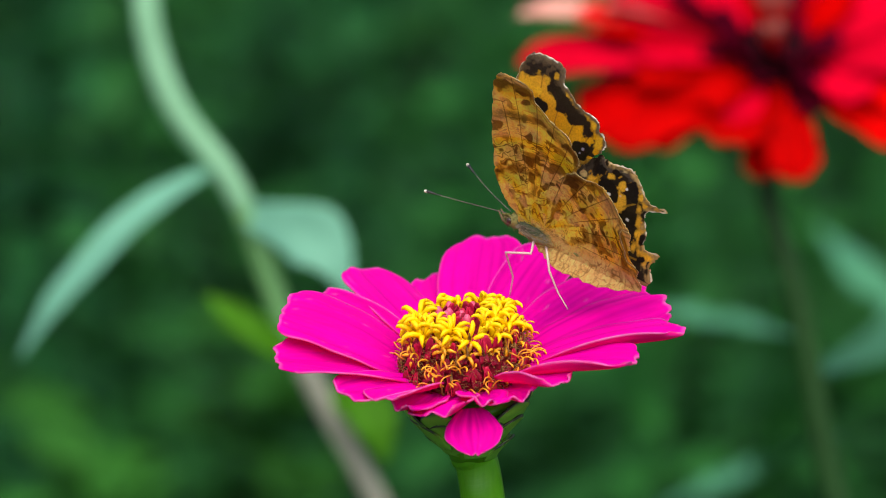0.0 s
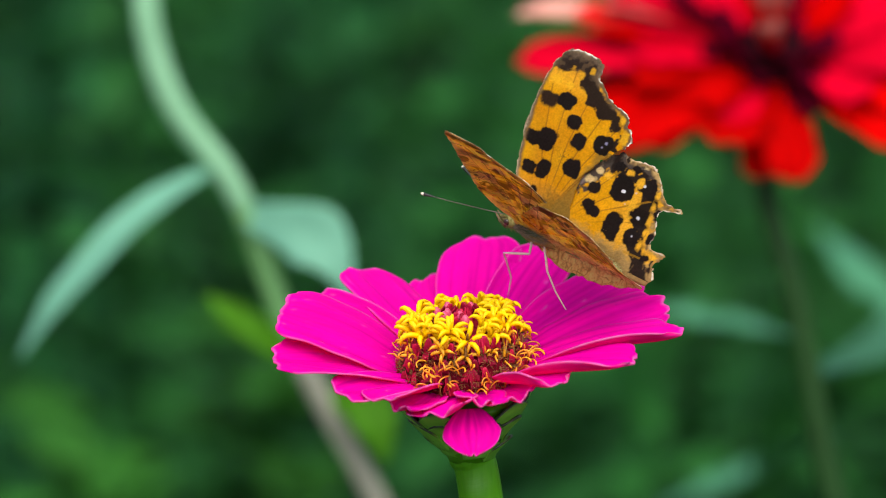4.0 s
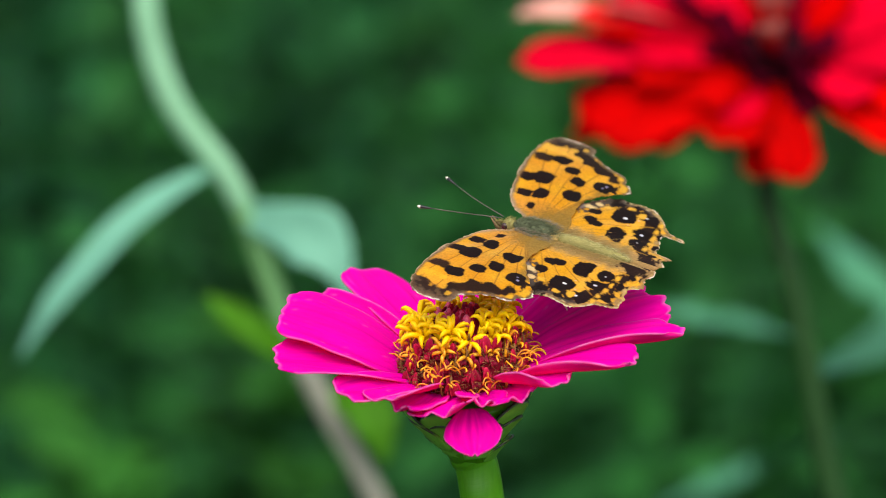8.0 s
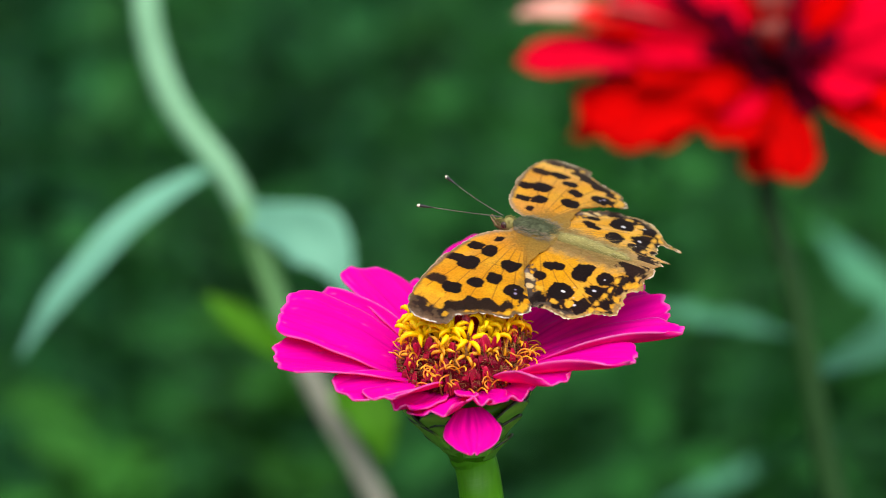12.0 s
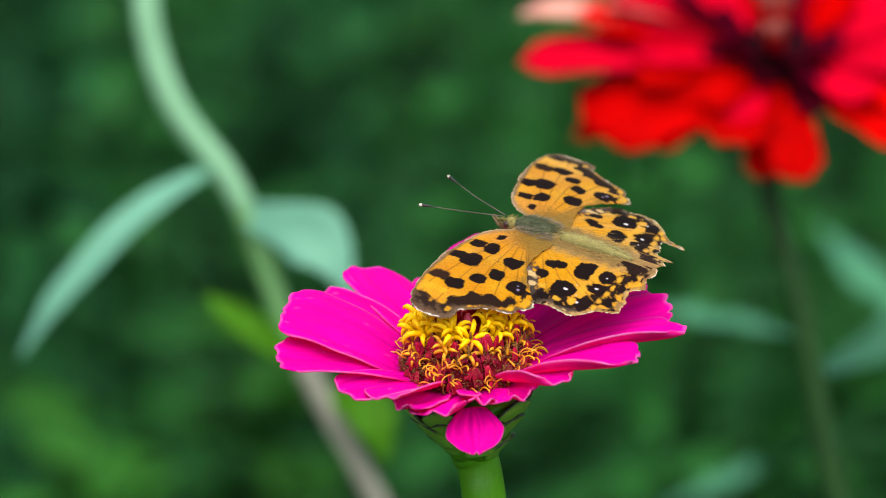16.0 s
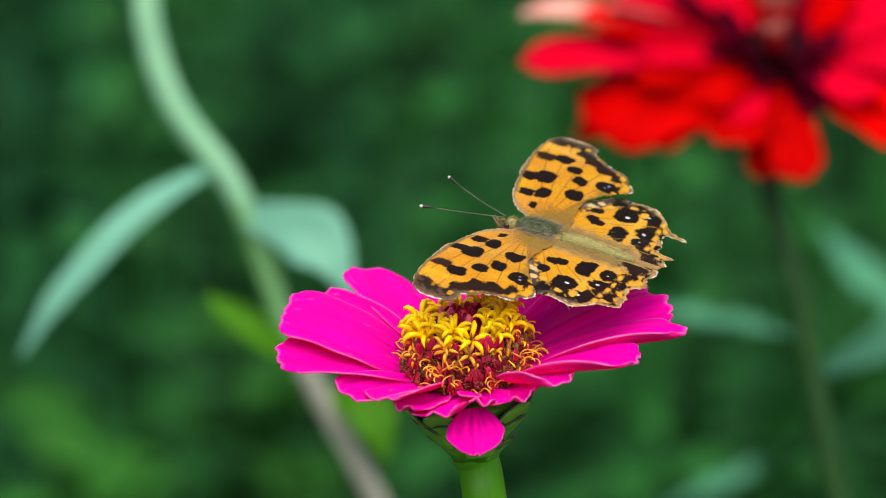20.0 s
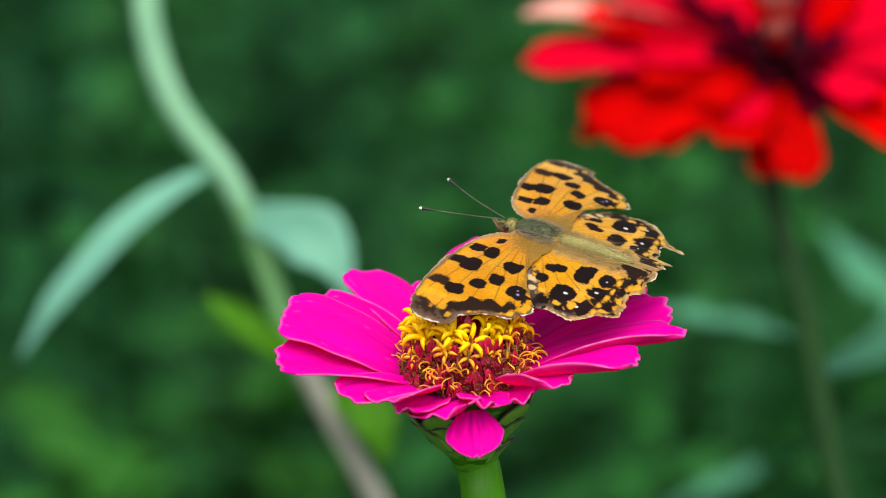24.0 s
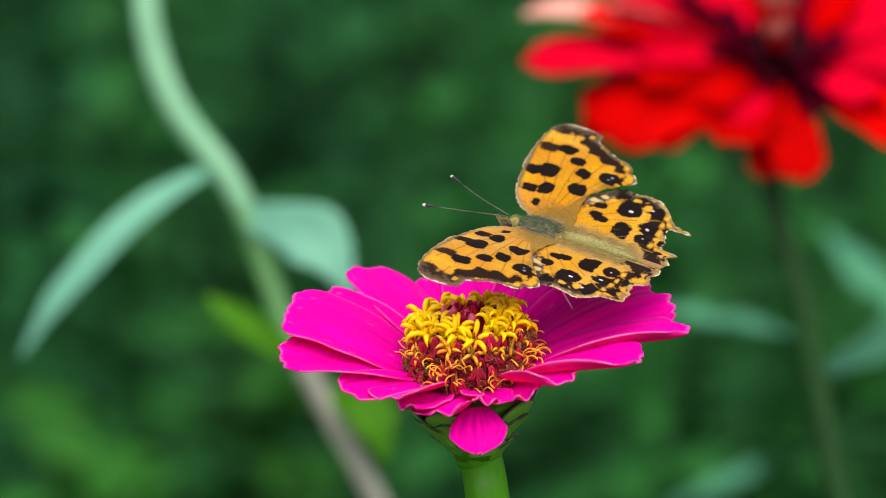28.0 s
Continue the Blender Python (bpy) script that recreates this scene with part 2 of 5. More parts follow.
def petal_grid(length, width, rise, arch, cup, r0=7.0, twist=0.0, wave=0.0, seed=0, notch=1.0, roll=0.0, tip=0.62, point=0.0, curl=(0.0, 0.0), nu=36, nv=35):
    """A strap petal along +x in metres: rises by rise degrees, arches over by arch degrees, cupped across; curl turns up its right and left edges."""
    rnd = np.random.RandomState(seed)
    u, v = np.meshgrid(np.linspace(0, 1, nu), np.linspace(-1, 1, nv), indexing="ij")
    # a few nicks in the outer edge, each petal its own
    teeth = 0.012 * np.cos(3 * math.pi * v + rnd.rand() * 6) + 0.008 * np.cos(13 * v + rnd.rand() * 6) - 0.07 * np.abs(v) ** 2.5
    for k in range(3):
        at, deep = rnd.uniform(-0.8, 0.8), rnd.uniform(0.010, 0.034)
        teeth = teeth - deep * np.exp(-np.abs(v - at) / 0.13)
    s = u * (1 + notch * teeth * np.clip((u - 0.8) / 0.2, 0, 1) ** 1.5)
    grow = np.sin(np.clip(u / 0.68, 0, 1) * math.pi / 2) ** 0.8
    half = width / 2 * (0.34 + 0.66 * grow) * np.sqrt(np.clip(1 - (np.clip(u - 0.76, 0, 1) / 0.24) ** 2.6 * tip, 0.03, 1))
    half = half * (1 - point * np.clip((u - 0.42) / 0.58, 0, 1) ** 1.5)
    half = half * (1 + notch * 0.022 * np.sin(u * 19 + rnd.rand() * 6 + 2 * np.sign(v)) * np.abs(v) * (u > 0.3))
    angle = np.radians(rise + arch * (0.5 - s))
    line = np.linspace(0, 1.06, 80)
    la = np.radians(rise + arch * (0.5 - line))
    cx, cz = np.concatenate([[0], np.cumsum(np.cos(la))[:-1]]) * (line[1]), np.concatenate([[0], np.cumsum(np.sin(la))[:-1]]) * line[1]
    x, z = r0 + length * np.interp(s, line, cx), length * np.interp(s, line, cz)
    turned = np.where(v < 0, curl[0], curl[1]) * np.clip((np.abs(v) - 0.45) / 0.55, 0, 1) ** 1.6 * np.sin(math.pi * np.clip(u * 0.92, 0, 1)) ** 0.6
    y = v * half * (1 - 0.45 * np.abs(turned))
    lift = cup * (v * v - 0.3) * half + wave * np.sin(v * 5 + u * 4 + rnd.rand() * 6) * u * 0.6 + turned * half
    lift += 0.09 * np.cos(v * 15) * np.sin(math.pi * np.clip(u, 0, 1)) ** 0.5 * (1 - 0.4 * u) + twist * v * u * half
    lift += 0.5 * wave * (value_noise(u * 5, v * 2.4, 1.0, seed + 70) - 0.5) * np.clip(u * 2, 0, 1)
    x, z = x - lift * np.sin(angle), z + lift * np.cos(angle)
    # turned about its own length
    d = np.stack([x - r0, y, z], axis=2)
    axis = np.array([math.cos(radians(rise)), 0, math.sin(radians(rise))])
    c, sn = math.cos(radians(roll)), math.sin(radians(roll))
    d = d * c + np.cross(axis, d) * sn + axis * (d @ axis)[..., None] * (1 - c)
    d[..., 0] += r0
    return d * MM, u, v


def petal_mesh(name, surface, seed=0, thick=0.32, rim_light=45.0, plain=False, **shape):
    g, u, v = petal_grid(seed=seed, **shape)
    verts, faces = shell(g, thick * MM)
    streak = 0.80 + 0.26 * value_noise(v * 9, u * 1.4, 1.0, seed) * (0.75 + 0.5 * value_noise(v * 26, u * 2.2, 1.0, seed + 9))
    vein = 1 - 0.07 * np.clip(np.cos(v * 22 + seed) * 2 - 1, 0, 1) * (u < 0.92)
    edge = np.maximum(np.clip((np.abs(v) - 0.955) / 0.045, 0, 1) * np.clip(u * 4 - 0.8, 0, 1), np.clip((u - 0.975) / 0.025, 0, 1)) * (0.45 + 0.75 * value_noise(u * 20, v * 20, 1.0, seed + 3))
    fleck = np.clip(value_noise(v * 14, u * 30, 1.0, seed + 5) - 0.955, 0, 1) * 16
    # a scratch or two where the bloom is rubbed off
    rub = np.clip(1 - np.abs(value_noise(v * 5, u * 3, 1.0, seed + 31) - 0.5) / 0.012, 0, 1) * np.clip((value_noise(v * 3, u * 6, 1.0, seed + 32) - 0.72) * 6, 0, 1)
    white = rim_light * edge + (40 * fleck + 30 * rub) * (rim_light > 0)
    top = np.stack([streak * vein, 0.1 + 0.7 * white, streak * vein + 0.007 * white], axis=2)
    mottle = value_noise(v * 12, u * 16, 1.0, seed + 41)
    under = np.stack([0.98 * streak * vein, 1.0 + 7 * mottle ** 3 + white, (0.62 + 0.2 * mottle) * streak * vein + 0.010 * white], axis=2)
    if plain:
        pale = np.clip((u - 0.5) / 0.25, 0, 1)
        top = under = np.stack([streak, streak * (0.01 + 0.99 * pale), streak * (0.02 + 0.98 * pale)], axis=2)
    return mesh(name, verts, faces, surface, np.concatenate([top.reshape(-1, 3), under.reshape(-1, 3)]))


def leaf_mesh(name, surface, length, width, droop, fold=0.25, twist=0.0, nu=14, nv=9, blunt=0.0, thick=0.35):
    """A pointed leaf along +x that bends down by droop degrees, folded along its midrib (millimetres)."""
    u, v = np.meshgrid(np.linspace(0, 1, nu), np.linspace(-1, 1, nv), indexing="ij")
    half = width / 2 * np.sin(math.pi * np.clip(0.06 + u * (0.94 - blunt), 0, 1)) ** 0.75 + 0.3
    a = np.radians(-droop) * u
    line = np.linspace(0, 1, 60)
    la = np.radians(-droop) * line
    x = length * np.interp(u, line, np.cumsum(np.cos(la)) / 60)
    z = length * np.interp(u, line, np.cumsum(np.sin(la)) / 60)
    lift = np.abs(v) * half * fold + twist * v * u * half + 0.03 * width * np.sin(u * 14) * np.abs(v)
    g = np.stack([x - lift * np.sin(a), v * half, z + lift * np.cos(a)], axis=2) * MM
    return mesh(name, *shell(g, thick * MM), surface)


def leaf_along(name, surface, points, halves, facing, fold=0.2, thick=0.35, nu=22, nv=9):
    """A leaf whose midrib runs through points (metres); half widths in millimetres; facing: the way its upper face looks."""
    mid = curve(points, nu)
    grid = np.zeros((nu, nv, 3))
    for i, p in enumerate(mid):
        way = (mid[min(i + 1, nu - 1)] - mid[max(i - 1, 0)]).normalized()
        up = Vector(facing) - way * Vector(facing).dot(way)
        up.normalize()
        side = up.cross(way)
        half = np.interp(i / (nu - 1), np.linspace(0, 1, len(halves)), halves)
        for j, v in enumerate(np.linspace(-1, 1, nv)):
            grid[i, j] = p + (side * v * half + up * (abs(v) * half * fold + 0.05 * half * math.sin(i * 0.9) * abs(v))) * MM
    return mesh(name, *shell(grid, thick * MM), surface)


# ---- ground ----
def ground_sheet():
    xs = np.concatenate([-np.geomspace(150, 3, 12), np.linspace(-2.4, 2.4, 40), np.geomspace(3, 150, 12)])
    verts, faces = [], []
    for y in xs:
        for x in xs:
            near = math.exp(-(x * x + y * y) / 8)
            verts.append((x, y + 1.0, near * 0.02 * (noise.noise((x * 5, y * 5, 0)) - 0.6) - 0.004))
    n = len(xs)
    for i in range(n - 1):
        for j in range(n - 1):
            faces.append((i * n + j, i * n + j + 1, (i + 1) * n + j + 1, (i + 1) * n + j))
    return tagged(new("ground", mesh("ground", verts, faces, SOIL)), "dark bare garden soil under the plants", "ground", kind="structure")


ground_sheet()

# ---- the magenta zinnia ----
HEAD_AT = spot(4.1, -22.2, 8.0)                     # the middle of the disc's foot
BASE = Vector((HEAD_AT.x + 0.010, HEAD_AT.y + 0.004, 0.0))
HEAD = Matrix.Translation(HEAD_AT - BASE) @ pose(0, 0, 0, 0, -4.5, 0)

# azimuth, length, width, rise, arch, roll, cup, how far the right and left edges turn up, roundness of the tip (millimetres, degrees)
PETALS = (
    (84, 36.8, 15.5, 20, 15, -4, -0.12, 0, 0.1, 0.62), (66, 36, 12.5, 17, 22, 12, 0.05, 0, 0.15, 0.6), (40, 32.6, 15.0, 13.5, 16, 8, 0.0, 0, 0.1, 0.4),
    (17, 31.0, 15.0, 13, 15, 12, -0.05, 0, 0, 0.4), (-2, 31.4, 14.0, 9.5, 18, 4, 0.08, 0.35, 0, 0.75), (-26, 26, 14.5, 9, 20, 10, -0.05, 0.5, 0, 0.95),
    (-48, 17.0, 10.0, 9, 16, -4, 0.30, 0.2, 0, 0.7),
    (-126, 17, 11.0, 9, 8, 6, 0.15, 0, 0.15, 0.6), (-143, 18.6, 11.0, 8, 9, -14, 0.15, 0, 0.15, 0.5),
    (-166, 27.2, 14.5, 16.5, 16, -12, 0.10, 0, 0.15, 0.5), (173, 27.5, 18.0, 29, 26, -16, -0.10, 0, 0.15, 0.35), (141, 29.0, 12.0, 17, 14, -10, 0.10, 0.15, 0.3, 0.18),
    (117, 33.0, 13.5, 18.5, 16, 12, -0.08, 0, 0, 0.6), (98, 32, 10.0, 12.5, 16, -10, 0.10, 0, 0, 0.6), (152, 28.0, 5.5, 21, 16, 12, 0.1, 0.5, 0.1, 0.5),
)

# short wavy petals at the front, lying low over the calyx
PETALS_FRONT = ((-62, 11.8, 11.0, 8, 10, 8, 0.20, 0.2), (-80, 10.8, 9.5, 6, 6, -8, 0.25, 0.25), (-103, 12.4, 13.0, 3, 8, 8, 0.15, 0.15), (-122, 13.0, 11.5, 5, 8, -8, 0.20, 0.2))


def floret_mesh(surface):
    """A five-lobed star floret on its tube; stands along +z."""
    pieces = [tube([(0, 0, -5.0 * MM), (0, 0, -2 * MM), (0, 0, 0)], [0.45 * MM, 0.55 * MM, 0.95 * MM], 8)]
    for k in range(5):
        a = 2 * math.pi * k / 5
        reach = (0.4, 0.9, 1.5, 2.2, 2.85, 3.3)
        rise = (-0.1, 0.9, 1.5, 1.70, 1.45, 0.85)
        fat = (0.32, 0.40, 0.46, 0.42, 0.26, 0.05)
        pts = [(math.cos(a) * r * MM, math.sin(a) * r * MM, h * MM) for r, h in zip(reach, rise)]
        pieces.append(tube(pts, [f * MM for f in fat], 7))
    return mesh("floret", *joined(pieces), surface)


def stamen_mesh(seed, surface):
    """A thin hooked thread that curls over; along +x and up."""
    r = random.Random(seed)
    n, pts = 9, []
    turn, x, z, a = r.uniform(20, 34), 0.0, 0.0, radians(r.uniform(35, 60))
    for i in range(n):
        pts.append((x * MM, 0.10 * math.sin(i) * MM, z * MM))
        a -= radians(turn) * (0.3 + 0.9 * i / n)
        x, z = x + 0.46 * math.cos(a), z + 0.46 * math.sin(a)
    return mesh("stamen", *tube(pts, [0.135 * MM] * (n - 2) + [0.18 * MM, 0.10 * MM], 6), surface)


def scale_mesh(surface, length, width):
    u, v = np.meshgrid(np.linspace(0, 1, 6), np.linspace(-1, 1, 5), indexing="ij")
    half = width / 2 * (1 - u ** 3.5 * 0.7)
    g = np.stack([length * u, v * half, 0.35 * length * u * u - 0.35 * width * v * v * (1 - u)], axis=2) * MM
    return mesh("scale", *shell(g, 0.14 * MM), surface)


def zinnia_disc(flower, head, chaff):
    """The cone of chaff with its ring of florets and the curled old stamens."""
    profile = [(6.0, -1.5), (10.2, -0.5), (10.4, 2.0), (9.6, 5.0), (8.8, 7.2), (7.4, 8.4), (5.0, 9.6), (1.5, 10.4), (0.2, 10.5)]
    part("disc_core", mesh("disc_core", *lathe([(r * MM, h * MM) for r, h in profile], 40), chaff), flower, "dark maroon cone of the disc", head)
    rnd = random.Random(11)
    scales = [scale_mesh(s, le, wi) for s, le, wi in ((CHAFF, 2.3, 1.7), (CHAFF, 1.8, 1.3), (HUSK, 2.0, 0.45), (ORANGE, 1.8, 0.3))]
    for i in range(225):
        h = rnd.uniform(-0.4, 7.6)
        a = rnd.uniform(math.pi, 2 * math.pi) if rnd.random() < 0.65 else rnd.uniform(0, math.pi)
        r = 11.3 - max(h - 2, 0) * 0.27
        m = pose(0, 0, 0, 0, 0, math.degrees(a)) @ pose(r * MM, 0, h * MM, rnd.uniform(-25, 25), rnd.uniform(-105, -50), rnd.uniform(-40, 40))
        part("scale", scales[rnd.choice((0, 0, 1, 1, 2, 3))], flower, at=head @ m)
    for i in range(45):
        h, a = rnd.uniform(5.8, 8.9), rnd.uniform(0, 2 * math.pi)
        m = pose(0, 0, 0, 0, 0, math.degrees(a)) @ pose((10.6 - (h - 5) * 0.75) * MM, 0, h * MM, rnd.uniform(-40, 40), rnd.uniform(-80, -35), rnd.uniform(-20, 20))
        part("scale", scales[rnd.choice((0, 2, 2, 3))], flower, at=head @ m)
    fuzz = []
    for i in range(2600):
        h, a = rnd.uniform(-0.3, 7.4), rnd.uniform(0, 2 * math.pi)
        n = Vector((math.cos(a), math.sin(a), 0))
        p = n * (11.2 - max(h - 2, 0) * 0.27) + Vector((0, 0, h))
        q = p + (n * rnd.uniform(0.3, 1) + Vector((rnd.uniform(-0.6, 0.6), rnd.uniform(-0.6, 0.6), rnd.uniform(-0.2, 1)))).normalized() * rnd.uniform(0.9, 1.9)
        e = n.cross(Vector((0, 0, 1))) * 0.09
        fuzz.append(([p * MM, (p + e) * MM, (p + Vector((0, 0, 0.14))) * MM, q * MM], [(0, 1, 2), (0, 3, 1), (1, 3, 2), (2, 3, 0)]))
    tagged(part("disc_fuzz", mesh("disc_fuzz", *joined(fuzz), HUSK), flower, "brown withered fuzz of the disc", head), kind="stuff")
    for i in range(60):
        r, a = 6.6 * math.sqrt(rnd.random()), rnd.uniform(0, 2 * math.pi)
        m = pose(0, 0, 0, 0, 0, math.degrees(a)) @ pose(r * MM, 0, (10.4 - 0.045 * r * r) * MM, rnd.uniform(-25, 25), rnd.uniform(-95, -55), rnd.uniform(-20, 20))
        part("scale", scales[rnd.choice((0, 1))], flower, at=head @ m)


def magenta_zinnia():
    flower = tagged(new("zinnia"), "magenta zinnia flower with yellow disc florets on a green stem", "flower")
    flower.location = BASE
    neck = HEAD @ Vector((0, 0, -14 * MM))
    foot = Vector((0, 0, -0.01))
    stem_line = curve([foot, (0.012, 0.004, 0.2), (0.0108, 0.001, 0.45), neck + Vector((0.0046, 0, -0.03)), neck + Vector((0.0016, 0, -0.006)), neck], 400)
    radii = [(4.6 - 0.9 * i / 399 + 0.35 * min(max((i - 355) / 25, 0), 1)) * MM for i in range(400)]
    sv, sf = tube(stem_line, radii, 28)
    # shallow ribs along the stem
    for i, c in enumerate(stem_line):
        for k in range(28):
            sv[i * 28 + k] = c + (sv[i * 28 + k] - c) * (1 + 0.035 * math.cos(2 * math.pi * k * 5 / 28 + 0.8))
    # a pale bluish spot on its front
    pale_at = spot(6.3, -41.8, 7) - BASE
    far = np.array([(Vector(v) - pale_at).length for v in sv]) / MM
    pale = (0.30 * np.exp(-(far / 2.1) ** 2) * (0.6 + 0.8 * value_noise(np.arange(len(sv)) * 0.37, far, 1.0, 6)))[:, None]
    tone = 1 + pale * np.array((2.4, 0.5, 70.0))
    part("stem", mesh("stem", sv, sf, STEM, tone), flower, "smooth fresh green stem with a pale spot")
    cup = [(4.0, -15.2), (4.5, -13.8), (5.6, -12.2), (7.0, -10.2), (8.6, -7.6), (9.8, -4.8), (9.6, -3.8), (7, -3.4)]
    cv, cf = lathe([(r * MM, h * MM) for r, h in cup], 36)
    part("calyx", mesh("calyx", cv, cf, STEM, np.ones((len(cv), 3))), flower, "green cup under the petals", HEAD)
    # overlapping bracts with dark tips
    tilt = random.Random(2)
    for ring_at, (count, low, high, spread, out) in enumerate(((9, -9.5, -3.2, 31, 1.6), (8, -12.0, -6.4, 34, 1.3), (7, -14.2, -10.2, 38, 0.9))):
        u, v = np.meshgrid(np.linspace(0, 1, 13), np.linspace(-1, 1, 13), indexing="ij")
        turn = np.radians(spread) * v * np.sqrt(np.clip(1 - u ** 2.6 * 0.92, 0.03, 1))
        h = low + (high - low) * u - 0.5 * v * v * u
        r = np.interp(h, [c[1] for c in cup[:7]], [c[0] for c in cup[:7]]) + 0.35 + out * u ** 1.6
        g = np.stack([r * np.cos(turn), r * np.sin(turn), h], axis=2) * MM
        dark = np.maximum(np.clip((u - 0.90) / 0.06, 0, 1), np.clip((np.abs(v) - 0.90) / 0.08, 0, 1) * np.clip((u - 0.5) * 4, 0, 1))
        tone = np.stack([(1 - 0.90 * dark) * (0.8 + 0.3 * u), 1 - 0.92 * dark, 1 - 0.75 * dark], axis=2).reshape(-1, 3)
        me = mesh("bract", *shell(g, 0.5 * MM), BRACT, np.concatenate([tone, tone]))
        for k in range(count):
            part("bract", me, flower, at=HEAD @ pose(0, 0, tilt.uniform(-0.7, 0.7) * MM, tilt.uniform(-5, 5), tilt.uniform(-3, 3), 360 * (k + tilt.uniform(-0.12, 0.12)) / count + 17 * ring_at))
    for k, (az, length, wide, rise, arch, roll, cup_in, right, left, tip) in enumerate(PETALS):
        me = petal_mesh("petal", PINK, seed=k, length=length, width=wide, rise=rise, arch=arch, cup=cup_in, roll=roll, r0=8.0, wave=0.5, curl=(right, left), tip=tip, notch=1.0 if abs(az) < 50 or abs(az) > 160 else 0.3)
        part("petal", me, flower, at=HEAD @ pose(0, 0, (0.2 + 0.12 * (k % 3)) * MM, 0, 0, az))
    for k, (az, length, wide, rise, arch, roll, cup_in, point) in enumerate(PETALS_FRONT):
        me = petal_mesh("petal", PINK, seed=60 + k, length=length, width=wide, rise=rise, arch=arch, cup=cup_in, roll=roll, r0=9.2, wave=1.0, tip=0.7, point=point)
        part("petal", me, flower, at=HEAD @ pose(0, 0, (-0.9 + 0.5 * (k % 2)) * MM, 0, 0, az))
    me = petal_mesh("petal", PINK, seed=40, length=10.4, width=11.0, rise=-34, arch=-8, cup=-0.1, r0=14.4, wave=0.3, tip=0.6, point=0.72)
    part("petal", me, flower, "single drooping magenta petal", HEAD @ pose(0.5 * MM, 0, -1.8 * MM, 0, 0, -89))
    zinnia_disc(flower, HEAD, DISC)
    rnd = random.Random(5)
    floret, old = floret_mesh(YELLOW), floret_mesh(GOLD)
    for k in range(18):
        m = pose(0, 0, 0, 0, 0, 360 * (k + rnd.uniform(-0.4, 0.4)) / 18) @ pose(9.8 * MM, 0, rnd.uniform(5.6, 8.0) * MM, rnd.uniform(-30, 30), rnd.uniform(25, 60), rnd.uniform(0, 72))
        s = rnd.uniform(0.55, 0.8)
        part("old_floret", old, flower, "golden withering floret", HEAD @ m @ Matrix.Diagonal((s, s, s, 1)))
    for count, r, h, lean in ((13, 8.5, 8.9, 34), (11, 7.4, 10.3, 14)):
        for k in range(count):
            a = 360 * (k + rnd.uniform(-0.25, 0.25)) / count
            m = pose(0, 0, 0, 0, 0, a) @ pose((r + rnd.uniform(-0.4, 0.4)) * MM, 0, (h + rnd.uniform(-0.5, 0.7)) * MM, rnd.uniform(-16, 16), lean + rnd.uniform(-16, 16), rnd.uniform(0, 72))
            s = rnd.uniform(0.92, 1.18)
            part("floret", floret, flower, at=HEAD @ m @ Matrix.Diagonal((s, s, s, 1)))
    buds = mesh("floret_bud", *tube([(0, 0, -3 * MM), (0, 0, 0), (0.1 * MM, 0, 1.6 * MM), (0.1 * MM, 0, 2.3 * MM)], [0.5 * MM, 0.7 * MM, 0.75 * MM, 0.3 * MM], 9), BLUSH)
    for k in range(9):
        r, a = rnd.uniform(2, 5.6), rnd.uniform(0, 360)
        part("floret_bud", buds, flower, at=HEAD @ pose(0, 0, 0, 0, 0, a) @ pose(r * MM, 0, 10.2 * MM, 0, rnd.uniform(-10, 20), 0))
    kinds = [stamen_mesh(s, GOLD if s % 2 else ORANGE) for s in range(5)]
    for k in range(112):
        h = rnd.uniform(0.0, 6.2)
        r = 11.6 - max(h - 2, 0) * 0.25
        m = pose(0, 0, 0, 0, 0, rnd.uniform(0, 360)) @ pose(r * MM, 0, h * MM, rnd.uniform(-70, 70), rnd.uniform(-30, 20), rnd.uniform(-60, 60))
        part("stamen", kinds[k % 5], flower, at=HEAD @ m)
    return flower


ZINNIA = magenta_zinnia()

# ---- the butterfly ----
# body axes (forward, left, back of the body) in the view, before and after it shifts its stance
STANCE_A = VIEW @ Matrix(((-0.7864, -0.6079, 0.1099), (0.4167, -0.3906, 0.8209), (-0.4560, 0.6912, 0.5605)))
STANCE_B = VIEW @ Matrix(((-0.9028, -0.4178, 0.1021), (0.2924, -0.4220, 0.8581), (-0.3155, 0.8045, 0.5032)))
PERCH_A = Matrix.Translation(spot(18.60, 2.35)) @ STANCE_A.to_4x4()
PERCH_B = Matrix.Translation(spot(18.55, 2.55)) @ STANCE_B.to_4x4()
HINGE = 1.2 * MM

# wing outlines in millimetres: forward, outward; from the root along the leading edge
FORE = ((5.2, -1.9), (6.3, 1.6), (8.8, 3.6), (10.8, 6.4), (12.0, 10.0), (12.9, 14.6), (13.4, 19.4), (13.5, 23.6), (13.3, 27.3), (12.4, 30.0), (10.3, 31.2),
        (7.6, 31.3), (4.8, 30.8), (4.1, 29.6), (4.0, 28.2), (2.4, 27.1), (0.4, 25.7), (-1.6, 25.1), (-3.6, 24.6), (-4.6, 23.8), (-4.9, 22.6),
        (-6.2, 21.6), (-6.7, 20.3), (-6.4, 19.0), (-5.2, 17.6), (-3.6, 15.6), (-2.3, 13.2), (-1.4, 10.5), (-1.6, 6.9), (-2.5, 2.2), (-2.0, -1.9))
